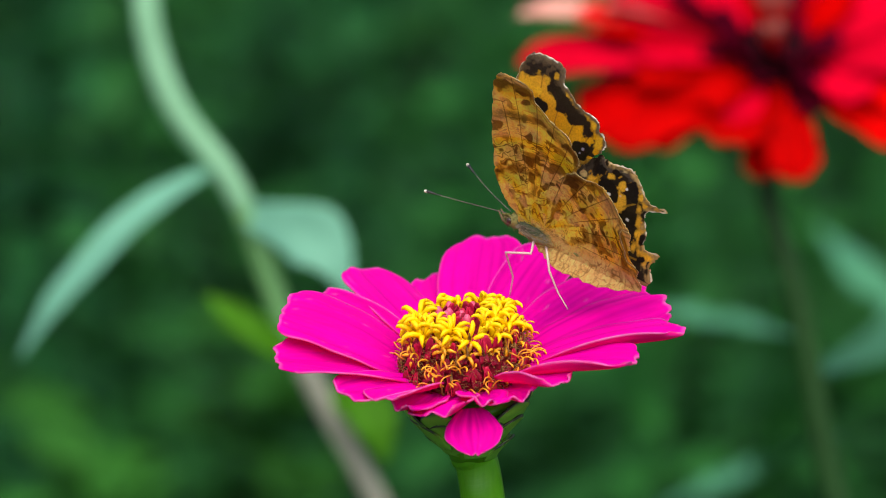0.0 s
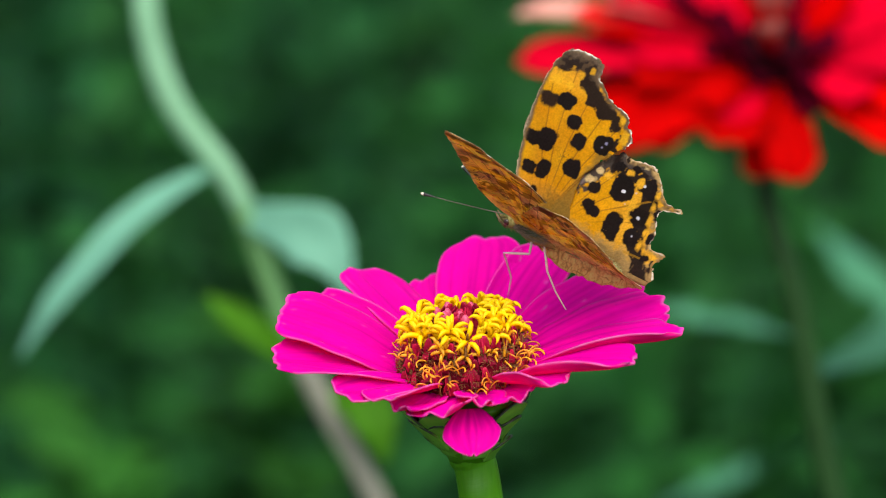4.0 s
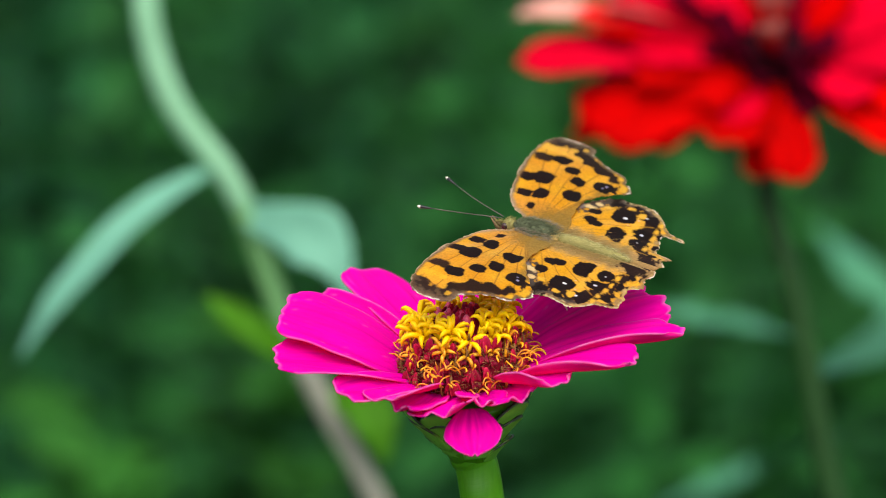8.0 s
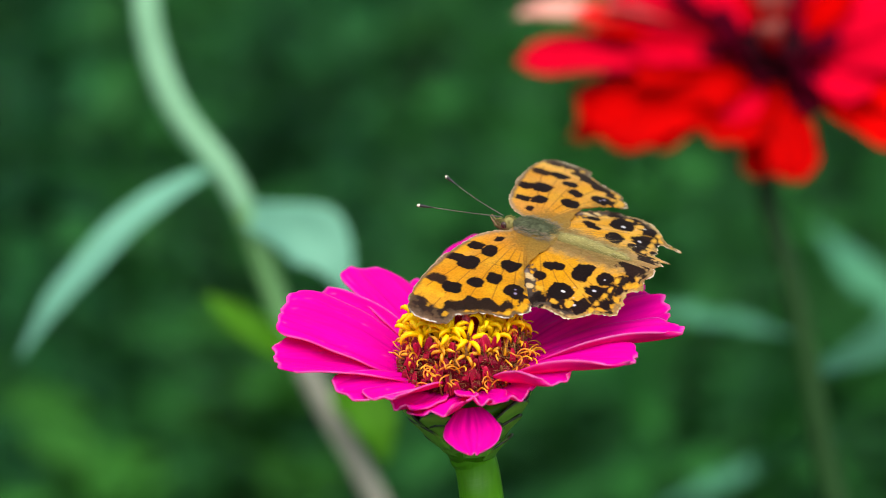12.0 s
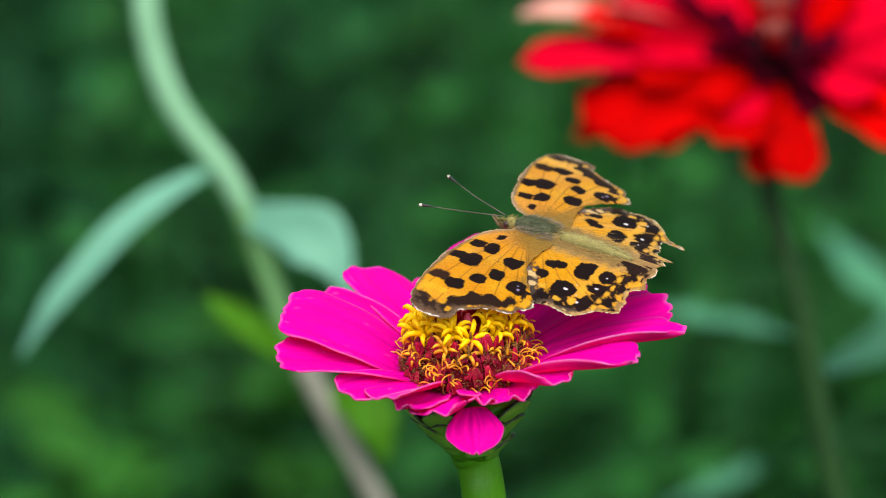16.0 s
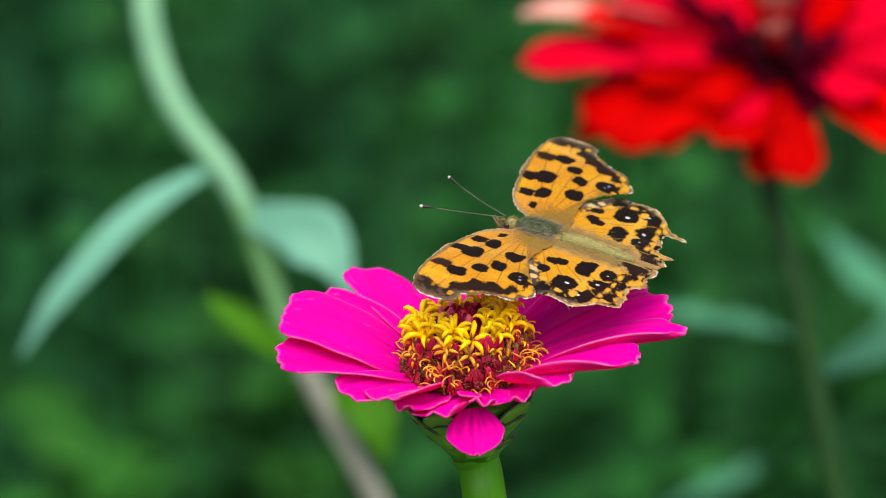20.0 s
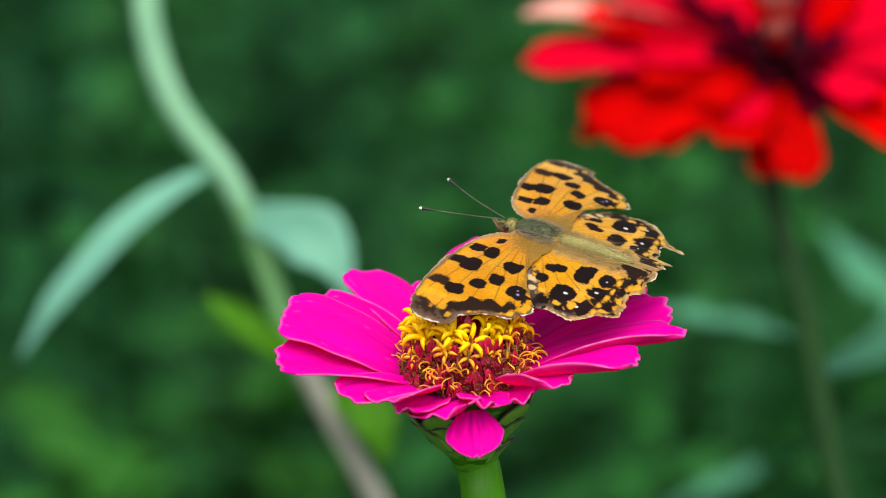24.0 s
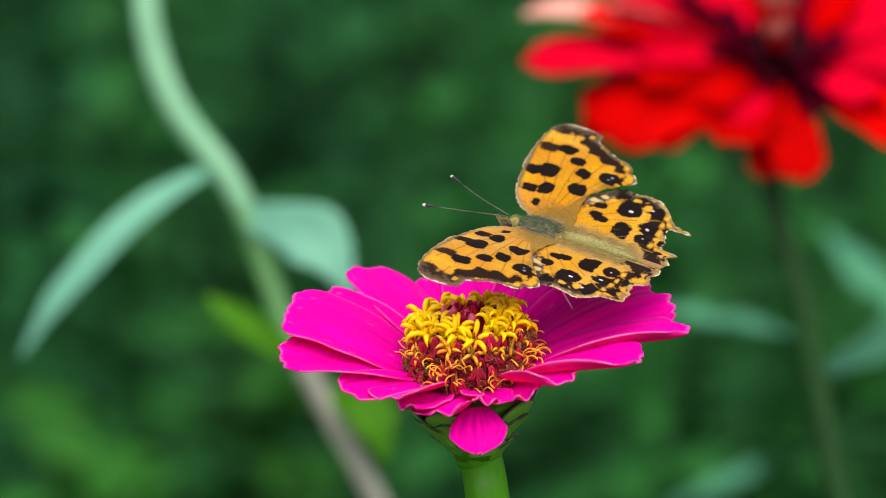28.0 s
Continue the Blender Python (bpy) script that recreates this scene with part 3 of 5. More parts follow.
HIND = ((3.0, 0.0), (3.2, 5.0), (1.6, 9.0), (-1.0, 12.2), (-2.4, 14.8), (-4.2, 16.9), (-6.1, 18.3), (-8.2, 17.8), (-10.3, 18.3), (-12.3, 18.5), (-13.8, 17.6), (-15.2, 16.0),
        (-16.2, 14.6), (-17.6, 13.5), (-20.2, 13.4), (-20.3, 12.7), (-17.5, 12.1), (-16.9, 11.0), (-17.3, 9.4), (-18.2, 7.4), (-18.1, 6.2), (-18.6, 5.2),
        (-21.3, 5.0), (-21.2, 3.9), (-20.6, 2.9), (-20.9, 2.0), (-21.7, 0.6), (-20.8, -0.9), (-17.6, -1.8), (-13.0, -2.7), (-7.8, -3.2), (-2.6, -2.8), (1.6, -1.6))
# the left hindwing has lost its tail and is worn between the veins
HIND_WORN = HIND[:12] + ((-16.2, 14.6), (-17.6, 13.7), (-18.9, 12.7), (-19.6, 11.7), (-19.3, 10.3), (-19.6, 8.9), (-19.0, 7.0), (-19.6, 5.8), (-20.8, 4.9)) + HIND[23:]
FORE_EDGE, FORE_COSTA, HIND_EDGE, HIND_COSTA = FORE[9:24], FORE[1:10], HIND[7:27], HIND[2:11]
# dark spots: forward, outward, and half sizes along both
FORE_SPOTS = ((10.5, 13.9, 2.0, 1.25), (7.9, 14.7, 1.9, 2.0), (9.2, 14.3, 1.2, 1.3), (6.2, 9.7, 1.3, 1.8), (9.2, 8.9, 1.5, 1.15), (6.3, 5.4, 0.85, 1.1), (4.4, 19.4, 1.45, 1.3),
              (2.0, 16.7, 1.25, 1.5), (1.0, 11.9, 1.75, 1.6), (0.7, 12.7, 0.8, 1.3), (-2.4, 18.0, 1.75, 1.65), (7.6, 22.2, 1.8, 1.35))
HIND_SPOTS = ((-9.0, 12.5, 2.1, 2.2), (-9.9, 12.2, 1.5, 1.3), (-4.3, 7.7, 1.35, 1.15), (-5.9, 6.9, 1.2, 1.1), (-4.1, 10.8, 1.2, 1.0), (-1.1, 4.8, 0.8, 0.8), (-10.1, 6.9, 1.6, 1.5), (-10.6, 5.0, 1.3, 1.6), (-9.4, 5.2, 0.8, 1.2),
              (-13.9, 9.2, 1.8, 1.5), (-14.3, 5.7, 1.5, 1.6), (-13.5, 14.6, 1.5, 1.7), (-17.0, 10.6, 0.7, 1.2), (-17.6, 6.6, 0.7, 1.0), (-14.6, 13.6, 0.9, 0.8), (-15.6, 12.1, 0.7, 0.8),
              (-18.6, 3.3, 0.8, 0.8), (-10.2, 16.6, 1.2, 0.8), (-6.9, 16.0, 1.3, 0.9))


def edge_distance(a, b, line):
    best = np.full(a.shape, 1e9)
    for (x0, y0), (x1, y1) in zip(line, line[1:]):
        dx, dy = x1 - x0, y1 - y0
        t = np.clip(((a - x0) * dx + (b - y0) * dy) / (dx * dx + dy * dy + 1e-9), 0, 1)
        best = np.minimum(best, np.hypot(a - x0 - t * dx, b - y0 - t * dy))
    return best


def blend(base, tint, weight):
    w = np.clip(weight, 0, 1)[..., None]
    return base * (1 - w) + np.array(tint) * w


def veins(a, b, root, ends, width=0.10):
    w = np.zeros(a.shape)
    for x, y in ends:
        bow = ((root[0] + x) / 2 + 0.5, (root[1] + y) / 2)
        w = np.maximum(w, 1 - np.clip((edge_distance(a, b, (root, bow, (x, y))) - width) / 0.08, 0, 1))
    return w


FORE_VEINS = ((3.5, 30), (-0.5, 25), (-4.5, 24), (-6.5, 20), (9, 31), (11.5, 24), (-4, 16.5))
HIND_VEINS = ((-14, 17), (-16, 13.5), (-17, 9.5), (-18, 6), (-19, 3), (-9, 18), (-4, 17))


def blots(c, a, b, rows, ink, wob, grow=1.08, soft=0.16):
    for x, y, ra, rb in rows:
        low = min(ra, rb)
        d = (np.abs((a - x) / ra) ** 3 + np.abs((b - y) / rb) ** 3) ** (1 / 3) * low
        c = blend(c, ink, (low * grow + wob * 0.36 - d) / soft)
    return c


def fore_upper(a, b):
    wob = (value_noise(a, b, 0.9, 1) - 0.5) * 1.5 + (value_noise(a, b, 2.6, 2) - 0.5) * 0.8
    speck = value_noise(a, b, 3.2, 9)
    cloud = 0.65 * value_noise(a, b, 1.1, 15) + 0.35 * speck
    c = np.ones((*a.shape, 3)) * np.array((0.60, 0.235, 0.0005))
    c = blend(c, (0.69, 0.335, 0.001), value_noise(a, b, 0.3, 3) * 0.9)
    c = blend(c, (0.78, 0.40, 0.035), np.clip((b - 23) / 3, 0, 1) * 0.4)
    c = blend(c, (0.60, 0.25, 0.03), np.clip((8 - b) / 4, 0, 0.7))
    # dusky scales and hairs at the root and along the inner edge
    c = blend(c, (0.27, 0.15, 0.03), np.clip((5.0 - b) / 3.5 + (speck - 0.5) * 1.2, 0, 0.8))
    c = blend(c, (0.19, 0.115, 0.016), np.clip((8.0 - b + wob + (speck - 0.5) * 3) / 4, 0, 0.75) * np.clip((6.0 - a) / 3, 0, 1))
    c = blend(c, (0.25, 0.145, 0.025), np.clip((1.6 - a - (b - 6) * 0.33 + wob * 0.6) / 1.6, 0, 0.8) * (b < 17))
    c = blend(c, (0.20, 0.075, 0.008), veins(a, b, (3, 1), FORE_VEINS, 0.08) * 0.7 * np.clip((b - 5) / 4, 0, 1))
    c = blend(c, (0.05, 0.03, 0.008), np.clip((value_noise(a, b, 4.2, 44) - 0.66) * 6, 0, 0.7) * np.clip(1.5 - np.hypot(a - 3.0, b - 13.4) / 1.4, 0, 1))
    ink = (0.020, 0.012, 0.009)
    outer = edge_distance(a, b, FORE_EDGE)
    # the scalloped dark band inside a brown margin
    scallop = 0.35 * np.sin(edge_distance(a, b, ((12.4, 30.0), (12.4, 30.01))) * 1.9)
    reach = np.clip((a + 7.5) / 7, 0.2, 1)
    c = blend(c, ink, (1.60 * reach + scallop * 0.7 + wob * 0.6 - np.abs(outer - 2.0 - scallop * 0.6)) / 0.4 * (b > 17.5))
    c = blend(c, (0.115, 0.072, 0.038), (1.0 + wob * 0.4 - outer) / 0.5 * np.clip(0.5 + cloud, 0, 0.95))
    apex = np.clip((b - 27.0 + wob * 0.9 + 0.12 * (a - 8)) / 0.9, 0, 1) * (a > 3)
    c = blend(c, (0.026, 0.017, 0.014), apex)
    c = blend(c, (0.125, 0.085, 0.055), apex * np.clip((1.5 + wob * 0.8 - outer) / 1.1, 0, 0.9))
    c = blend(c, (0.14, 0.085, 0.045), apex * np.clip((value_noise(a, b, 1.6, 14) - 0.55) * 2.2, 0, 0.6))
    c = blend(c, (0.21, 0.145, 0.085), (0.5 + wob * 0.5 - outer) / 0.4 * np.clip(cloud * 1.6 - 0.4, 0, 0.8))
    c = blots(c, a, b, ((7.4, 27.4, 0.75, 0.8), (9.3, 28.0, 0.55, 0.6), (5.7, 28.9, 0.6, 0.7)), (0.60, 0.30, 0.012), wob, 1.0, 0.35)
    # a faded bar from the leading edge to the spot before the tip
    c = blots(c, a, b, ((11.0, 21.2, 2.0, 1.5), (9.4, 21.9, 1.0, 1.0)), (0.026, 0.015, 0.010), wob, 1.05, 0.45)
    c = blots(c, a, b, ((11.4, 24.9, 1.4, 0.8), (8.6, 25.0, 1.0, 0.7), (-5.3, 20.6, 0.8, 1.5), (-3.6, 23.2, 0.7, 0.8)), (0.72, 0.37, 0.012), wob, 1.0, 0.35)
    c = blots(c, a, b, FORE_SPOTS, (0.011, 0.008, 0.008), wob * 0.9, 1.08, 0.22)
    c = blots(c, a, b, ((-2.85, 18.4, 0.32, 0.32), (-2.45, 17.5, 0.27, 0.27)), (0.30, 0.28, 0.50), wob * 0.2, 1.0, 0.2)
    # a broad greyish beige leading edge
    lead = edge_distance(a, b, FORE_COSTA)
    wide = 1.0 - 0.018 * b
    c = blend(c, (0.10, 0.062, 0.032), (wide + 0.35 + wob * 0.25 - lead) / 0.5 * (b > 8) * 0.8)
    c = blend(c, (0.29, 0.21, 0.12), (wide + wob * 0.2 - lead) / 0.5 * np.clip(0.55 + speck * 0.8 - 0.02 * b, 0, 0.95))
    c = blend(c, (0.52, 0.44, 0.33), (0.20 + wob * 0.1 - lead) / 0.12 * speck)
    c = blend(c, (0.84, 0.78, 0.68), (0.16 + wob * 0.18 - outer) / 0.1 * np.clip(value_noise(a, b, 0.9, 17) * 2.6 - 0.6, 0, 1))
    return c * (0.80 + 0.40 * value_noise(a, b, 5.0, 8))[..., None]


def hind_upper(a, b, edge=HIND_EDGE):
    wob = (value_noise(a, b, 1.0, 21) - 0.5) * 1.5 + (value_noise(a, b, 2.6, 22) - 0.5) * 0.8
    speck = value_noise(a, b, 3.0, 29)
    c = np.ones((*a.shape, 3)) * np.array((0.66, 0.30, 0.001))
    c = blend(c, (0.74, 0.36, 0.02), np.clip((-a - 8) / 4, 0, 0.9))
    # buff hair field along the body
    c = blend(c, (0.40, 0.255, 0.085), np.clip((4.4 - b + 0.05 * (a + 6) + wob) / 2.0, 0, 0.95))
    c = blend(c, (0.30, 0.19, 0.075), np.clip((2.6 - b + wob) / 1.5, 0, 0.7) * (0.4 + speck))
    c = blend(c, (0.20, 0.075, 0.008), veins(a, b, (0, 2), HIND_VEINS, 0.08) * 0.7 * np.clip((b - 4) / 4, 0, 1))
    outer = edge_distance(a, b, edge)
    front = edge_distance(a, b, HIND_COSTA)
    ink = (0.018, 0.012, 0.010)
    # dusky leading edge with a cream patch
    c = blend(c, (0.065, 0.050, 0.042), (3.0 + wob * 1.3 - front) / 0.6)
    c = blend(c, (0.20, 0.17, 0.17), (2.0 + wob * 0.5 - front) / 0.5 * np.clip((12.2 - b) / 1.5, 0, 0.8))
    c = blend(c, (0.36, 0.28, 0.19), (0.8 + wob * 0.9 - front) / 0.6 * np.clip(speck * 1.6 - 0.3, 0, 0.8))
    c = blots(c, a, b, ((-2.6, 11.8, 1.3, 0.9), (-3.4, 13.8, 0.9, 0.6), (-5.6, 17.4, 0.9, 0.45), (-11.4, 17.6, 0.9, 0.5)), (0.64, 0.48, 0.22), wob, 1.0, 0.3)
    c = blots(c, a, b, ((-5.4, 13.6, 1.0, 0.7),), (0.76, 0.40, 0.03), wob, 1.0, 0.4)
    # the margin: a dark irregular band, then ochre patches, then tan with a pale fringe
    gap = np.clip((value_noise(a, b, 0.55, 31) - 0.25) * 7, 0, 1)
    c = blend(c, ink, (1.45 + wob * 0.9 - np.abs(outer - 2.7)) / 0.5 * (b > -0.2) * np.clip(gap + 0.6, 0, 1))
    c = blend(c, (0.27, 0.165, 0.06), (1.25 + wob * 0.5 - outer) / 0.5 * np.clip(speck * 1.6, 0.35, 0.95) * (b > 0))
    c = blend(c, (0.52, 0.34, 0.13), (0.75 + wob * 0.6 - outer) / 0.4 * np.clip((value_noise(a, b, 0.9, 36) - 0.45) * 5, 0, 0.9) * (b > 0))
    c = blend(c, ink, (0.30 + wob * 0.5 - np.abs(outer - 0.75)) / 0.25 * np.clip((value_noise(a, b, 0.8, 35) - 0.45) * 6, 0, 1))
    c = blend(c, (0.40, 0.20, 0.01), veins(a, b, (0, 2), HIND_VEINS, 0.14) * 0.6 * (outer < 5) * (outer > 1.5))
    c = blots(c, a, b, HIND_SPOTS, (0.011, 0.008, 0.008), wob * 0.9, 1.06, 0.22)
    c = blots(c, a, b, ((-11.6, 14.8, 0.8, 0.9), (-12.0, 11.0, 0.75, 1.3), (-9.4, 15.8, 0.9, 0.6), (-16.0, 9.4, 0.55, 1.1), (-16.2, 7.2, 0.5, 0.9), (-16.4, 5.0, 0.5, 1.0), (-15.6, 14.3, 0.5, 0.9),
                        (-15.6, 11.9, 0.5, 0.7)), (0.76, 0.39, 0.02), wob, 1.0, 0.3)
    c = blots(c, a, b, ((-12.2, 8.0, 0.6, 1.0), (-12.4, 5.2, 0.6, 1.3)), (0.76, 0.38, 0.02), wob, 1.0, 0.4)
    c = blots(c, a, b, ((-9.4, 12.3, 0.50, 0.38),), (0.88, 0.89, 0.98), wob * 0.4, 1.0, 0.12)
    c = blots(c, a, b, ((-13.9, 9.1, 0.36, 0.34), (-14.4, 5.8, 0.32, 0.30), (-12.6, 14.6, 0.26, 0.26), (-11.6, 12.9, 0.3, 0.2), (-10.6, 10.4, 0.3, 0.2)), (0.66, 0.68, 0.80), wob * 0.5, 1.0, 0.2)
    c = blend(c, (0.72, 0.66, 0.54), (0.16 + wob * 0.18 - outer) / 0.1 * np.clip(value_noise(a, b, 0.9, 17) * 2.6 - 0.6, 0, 1))
    return c * (0.80 + 0.40 * value_noise(a, b, 5.0, 28))[..., None]


def under(a, b, line, root, ends, seed):
    """The bark-like underside: golden tan with lilac and brown bands, thin veins and short wavy dark strokes across them."""
    wob = (value_noise(a, b, 0.45, seed) - 0.5) * 3 + (value_noise(a, b, 1.4, seed + 9) - 0.5) * 1.2
    reach = np.hypot(a - root[0], b - root[1])
    turn = np.arctan2(b - root[1], a - root[0])
    c = np.ones((*a.shape, 3)) * np.array((1.0, 0.62, 0.06))
    cells = value_noise(turn * 4.2, reach * 0.22, 1.0, seed + 1)
    c = blend(c, (1.0, 0.78, 0.24), np.clip(cells * 2.6 - 0.7, 0, 1) * 0.8)
    # lilac-brown middle band, golden outer band, brown line before the margin
    c = blend(c, (0.66, 0.38, 0.22), np.clip(1.4 - np.abs(reach + wob - 13.6) / 1.5, 0, 1) * (0.25 + 0.5 * cells))
    c = blend(c, (0.24, 0.12, 0.045), np.clip(1.0 - np.abs(reach + wob * 0.8 - 11.6) / 0.7, 0, 1) * np.clip((b + 1) / 5, 0.1, 0.85))
    c = blend(c, (1.0, 0.57, 0.04), np.clip(1.2 - np.abs(reach + wob * 0.6 - 17.6) / 1.8, 0, 1) * 0.8)
    c = blend(c, (0.36, 0.19, 0.07), np.clip(1.2 - np.abs(reach + wob * 0.7 - 22.0) / 1.5, 0, 1) * (1.0 - 0.6 * cells))
    c = blend(c, (0.92, 0.55, 0.07), np.clip((reach - 25.5 + wob) / 1.6, 0, 0.8) * np.clip(cells * 3 - 0.8, 0, 1))
    c = blend(c, (0.22, 0.13, 0.045), np.clip((reach - 26.5 + wob) / 2.0, 0, 0.8) * np.clip(1.6 - cells * 3, 0, 1))
    c = blend(c, (0.95, 0.68, 0.46), np.clip((3.0 - b + wob) / 2.5, 0, 0.9) * (a < 2))
    warp = value_noise(a, b, 0.8, seed + 5) * 2.2
    lines = np.abs(value_noise(reach * 2.0 + warp, turn * 5.0 + warp * 0.5, 1.0, seed + 2) - 0.5)
    here = np.clip((value_noise(a, b, 0.6, seed + 7) - 0.25) * 5, 0, 1) * np.clip((26 - reach) / 6, 0.25, 1)
    c = blend(c, (0.12, 0.05, 0.012), np.clip(1.3 - lines / 0.080, 0, 1) * here * np.clip(0.3 + (b - 0.5) / 4, 0.35, 0.85))
    patch = value_noise(turn * 7 + warp * 0.3, reach * 0.6, 1.0, seed + 8)
    c = blend(c, (0.26, 0.12, 0.02), np.clip((patch - 0.62) * 6, 0, 0.75) * np.clip((b - 0.5) / 3, 0.15, 1))
    net = np.minimum(np.abs(value_noise(a, b, 0.9, seed + 14) - 0.5), np.abs(value_noise(a + 7, b, 1.1, seed + 15) - 0.5))
    c = blend(c, (0.30, 0.15, 0.07), np.clip(1.1 - net / 0.05, 0, 0.7) * np.clip((2.5 - b) / 2, 0, 1))
    pink = value_noise(turn * 3.0, reach * 0.35, 1.0, seed + 17)
    c = blend(c, (0.92, 0.60, 0.42), np.clip((pink - 0.5) * 4, 0, 0.5))
    stroke = value_noise(turn * 9 + warp * 0.2, reach * 0.9 + warp * 0.4, 1.0, seed + 18)
    c = blend(c, (0.13, 0.055, 0.015), np.clip((stroke - 0.68) * 9, 0, 0.8) * np.clip((reach - 4) / 4, 0, 1) * np.clip((b - 1.5) / 3, 0, 1))
    fine = value_noise(turn * 30, reach * 3.0 + warp, 1.0, seed + 11)
    c = blend(c, (0.30, 0.15, 0.04), np.clip((fine - 0.66) * 4, 0, 0.25))
    c = blend(c, (0.10, 0.045, 0.015), veins(a, b, root, ends, 0.045) * 0.75 * np.clip((reach - 5) / 5, 0.1, 1))
    outer = edge_distance(a, b, line)
    c = blend(c, (0.12, 0.065, 0.028), (0.35 - np.abs(outer - 1.0 - wob * 0.25)) / 0.3 * 0.5)
    c = blend(c, (0.30, 0.20, 0.10), (0.5 + wob * 0.2 - outer) / 0.3 * 0.6)
    c = blend(c, (0.70, 0.62, 0.48), (0.09 + wob * 0.05 - outer) / 0.06)
    c = c ** 1.25 * np.array((1.25, 1.22, 0.72))
    return np.clip(c * (0.86 + 0.38 * value_noise(a, b, 4.0, seed + 3))[..., None], 0, 1)


def inside(x, y, poly):
    hit = np.zeros(x.shape, dtype=bool)
    for (x0, y0), (x1, y1) in zip(poly, poly[1:] + poly[:1]):
        cross = (y0 > y) != (y1 > y)
        hit ^= cross & (x < (x1 - x0) * (y - y0) / (y1 - y0 + 1e-12) + x0)
    return hit


# how a wing bows: weights of forward x outward, outward squared, forward squared and outward cubed
BOW_FORE, BOW_HIND = (0.0045, -0.0024, -0.0067, -0.00007), (-0.0020, -0.0086, -0.0064, 0.00010)


def wing_height(x, y, bow, ripple=1.0):
    z = bow[0] * x * y + bow[1] * y * y + bow[2] * x * x * np.clip(y / 8, 0, 1) + bow[3] * y ** 3
    z = z + 0.10 * np.sin(np.arctan2(x - 2, y + 3) * 22) * np.clip(y / 10, 0, 1) * ripple
    z = z - 0.85 * np.clip(-0.9 - y, 0, 4) * (x < 1.5)
    return z + 0.35 * (value_noise(x, y, 0.25, 5) - 0.5) * np.clip(y / 8, 0, 1)


def wing_mesh(name, outline, upper, lower, side, bow, step=0.12):
    """A thin wing over its outline; side 1 for the left wing, -1 for the right one."""
    n = len(outline)
    line = [p.to_2d() for p in curve([Vector((*p, 0)) for p in outline], n * 5)]
    rnd = np.random.RandomState(3)
    poly = [(p.x + dx, p.y + dy) for p, (dx, dy) in zip(line, rnd.normal(0, 0.13, (len(line), 2)))]
    xs = np.arange(min(p[0] for p in poly) - step, max(p[0] for p in poly) + 2 * step, step)
    ys = np.arange(min(p[1] for p in poly) - step, max(p[1] for p in poly) + 2 * step, step)
    cx, cy = np.meshgrid(xs[:-1] + step / 2, ys[:-1] + step / 2, indexing="ij")
    keep = inside(cx, cy, poly)
    gx, gy = np.meshgrid(xs, ys, indexing="ij")
    count = np.zeros(gx.shape, dtype=int)
    for di in (0, 1):
        for dj in (0, 1):
            count[di:count.shape[0] - 1 + di, dj:count.shape[1] - 1 + dj] += keep
    used = count > 0
    index = np.full(gx.shape, -1)
    index[used] = np.arange(used.sum())
    x, y, rim = gx[used], gy[used], count[used] < 4
    # the outermost points move onto the outline
    px, py = np.array([p[0] for p in poly]), np.array([p[1] for p in poly])
    qx, qy = np.roll(px, -1), np.roll(py, -1)
    for k in np.nonzero(rim)[0]:
        dx, dy = qx - px, qy - py
        t = np.clip(((x[k] - px) * dx + (y[k] - py) * dy) / (dx * dx + dy * dy + 1e-12), 0, 1)
        ex, ey = px + t * dx, py + t * dy
        j = np.argmin((ex - x[k]) ** 2 + (ey - y[k]) ** 2)
        x[k], y[k] = ex[j], ey[j]
    z = wing_height(x, y, bow, ~rim)
    thick = np.where(rim, 0.02, 0.06)
    m = len(x)
    verts = np.concatenate([np.stack([x, y * side, z + thick], 1), np.stack([x, y * side, z - thick], 1)]) * MM
    ii, jj = np.nonzero(keep)
    q = np.stack([index[ii, jj], index[ii + 1, jj], index[ii + 1, jj + 1], index[ii, jj + 1]], 1)
    if side < 0:
        q = q[:, ::-1]
    faces = q.tolist() + (q[:, ::-1] + m).tolist()
    edges = {}
    for f in q.tolist():
        for s, e in zip(f, f[1:] + f[:1]):
            edges[(s, e)] = 1
    faces += [[e, s, s + m, e + m] for s, e in edges if (e, s) not in edges]
    tone = np.concatenate([upper(x, y), lower(x, y)])
    me = mesh(name, verts, faces, WING, tone)
    me.materials.append(WING_UNDER)
    me.polygons.foreach_set("material_index", [0] * len(q) + [1] * (len(faces) - len(q)))
    return me


def fur_mesh(name, surface, seeds, count, length, spread):
    """Short hairs on ellipsoids given as centre, half sizes, lying towards -x."""
    rnd = random.Random(count)
    pieces = []
    for (c, r) in seeds:
        for i in range(count):
            d = Vector((rnd.gauss(0, 1), rnd.gauss(0, 1), rnd.gauss(0, 1))).normalized()
            p = Vector((c[0] + d.x * r[0], c[1] + d.y * r[1], c[2] + d.z * r[2]))
            n = Vector((d.x / r[0], d.y / r[1], d.z / r[2])).normalized()
            way = (n * spread + Vector((-1, rnd.uniform(-0.5, 0.5), rnd.uniform(-0.2, 0.4)))).normalized()
            le = length * rnd.uniform(0.6, 1.3)
            side = way.orthogonal().normalized() * 0.045
            up = way.cross(side).normalized() * 0.045
            pieces.append(([p * MM, (p + side) * MM, (p + up) * MM, (p + way * le) * MM], [(0, 1, 2), (0, 3, 1), (1, 3, 2), (2, 3, 0)]))
    return mesh(name, *joined(pieces), surface)


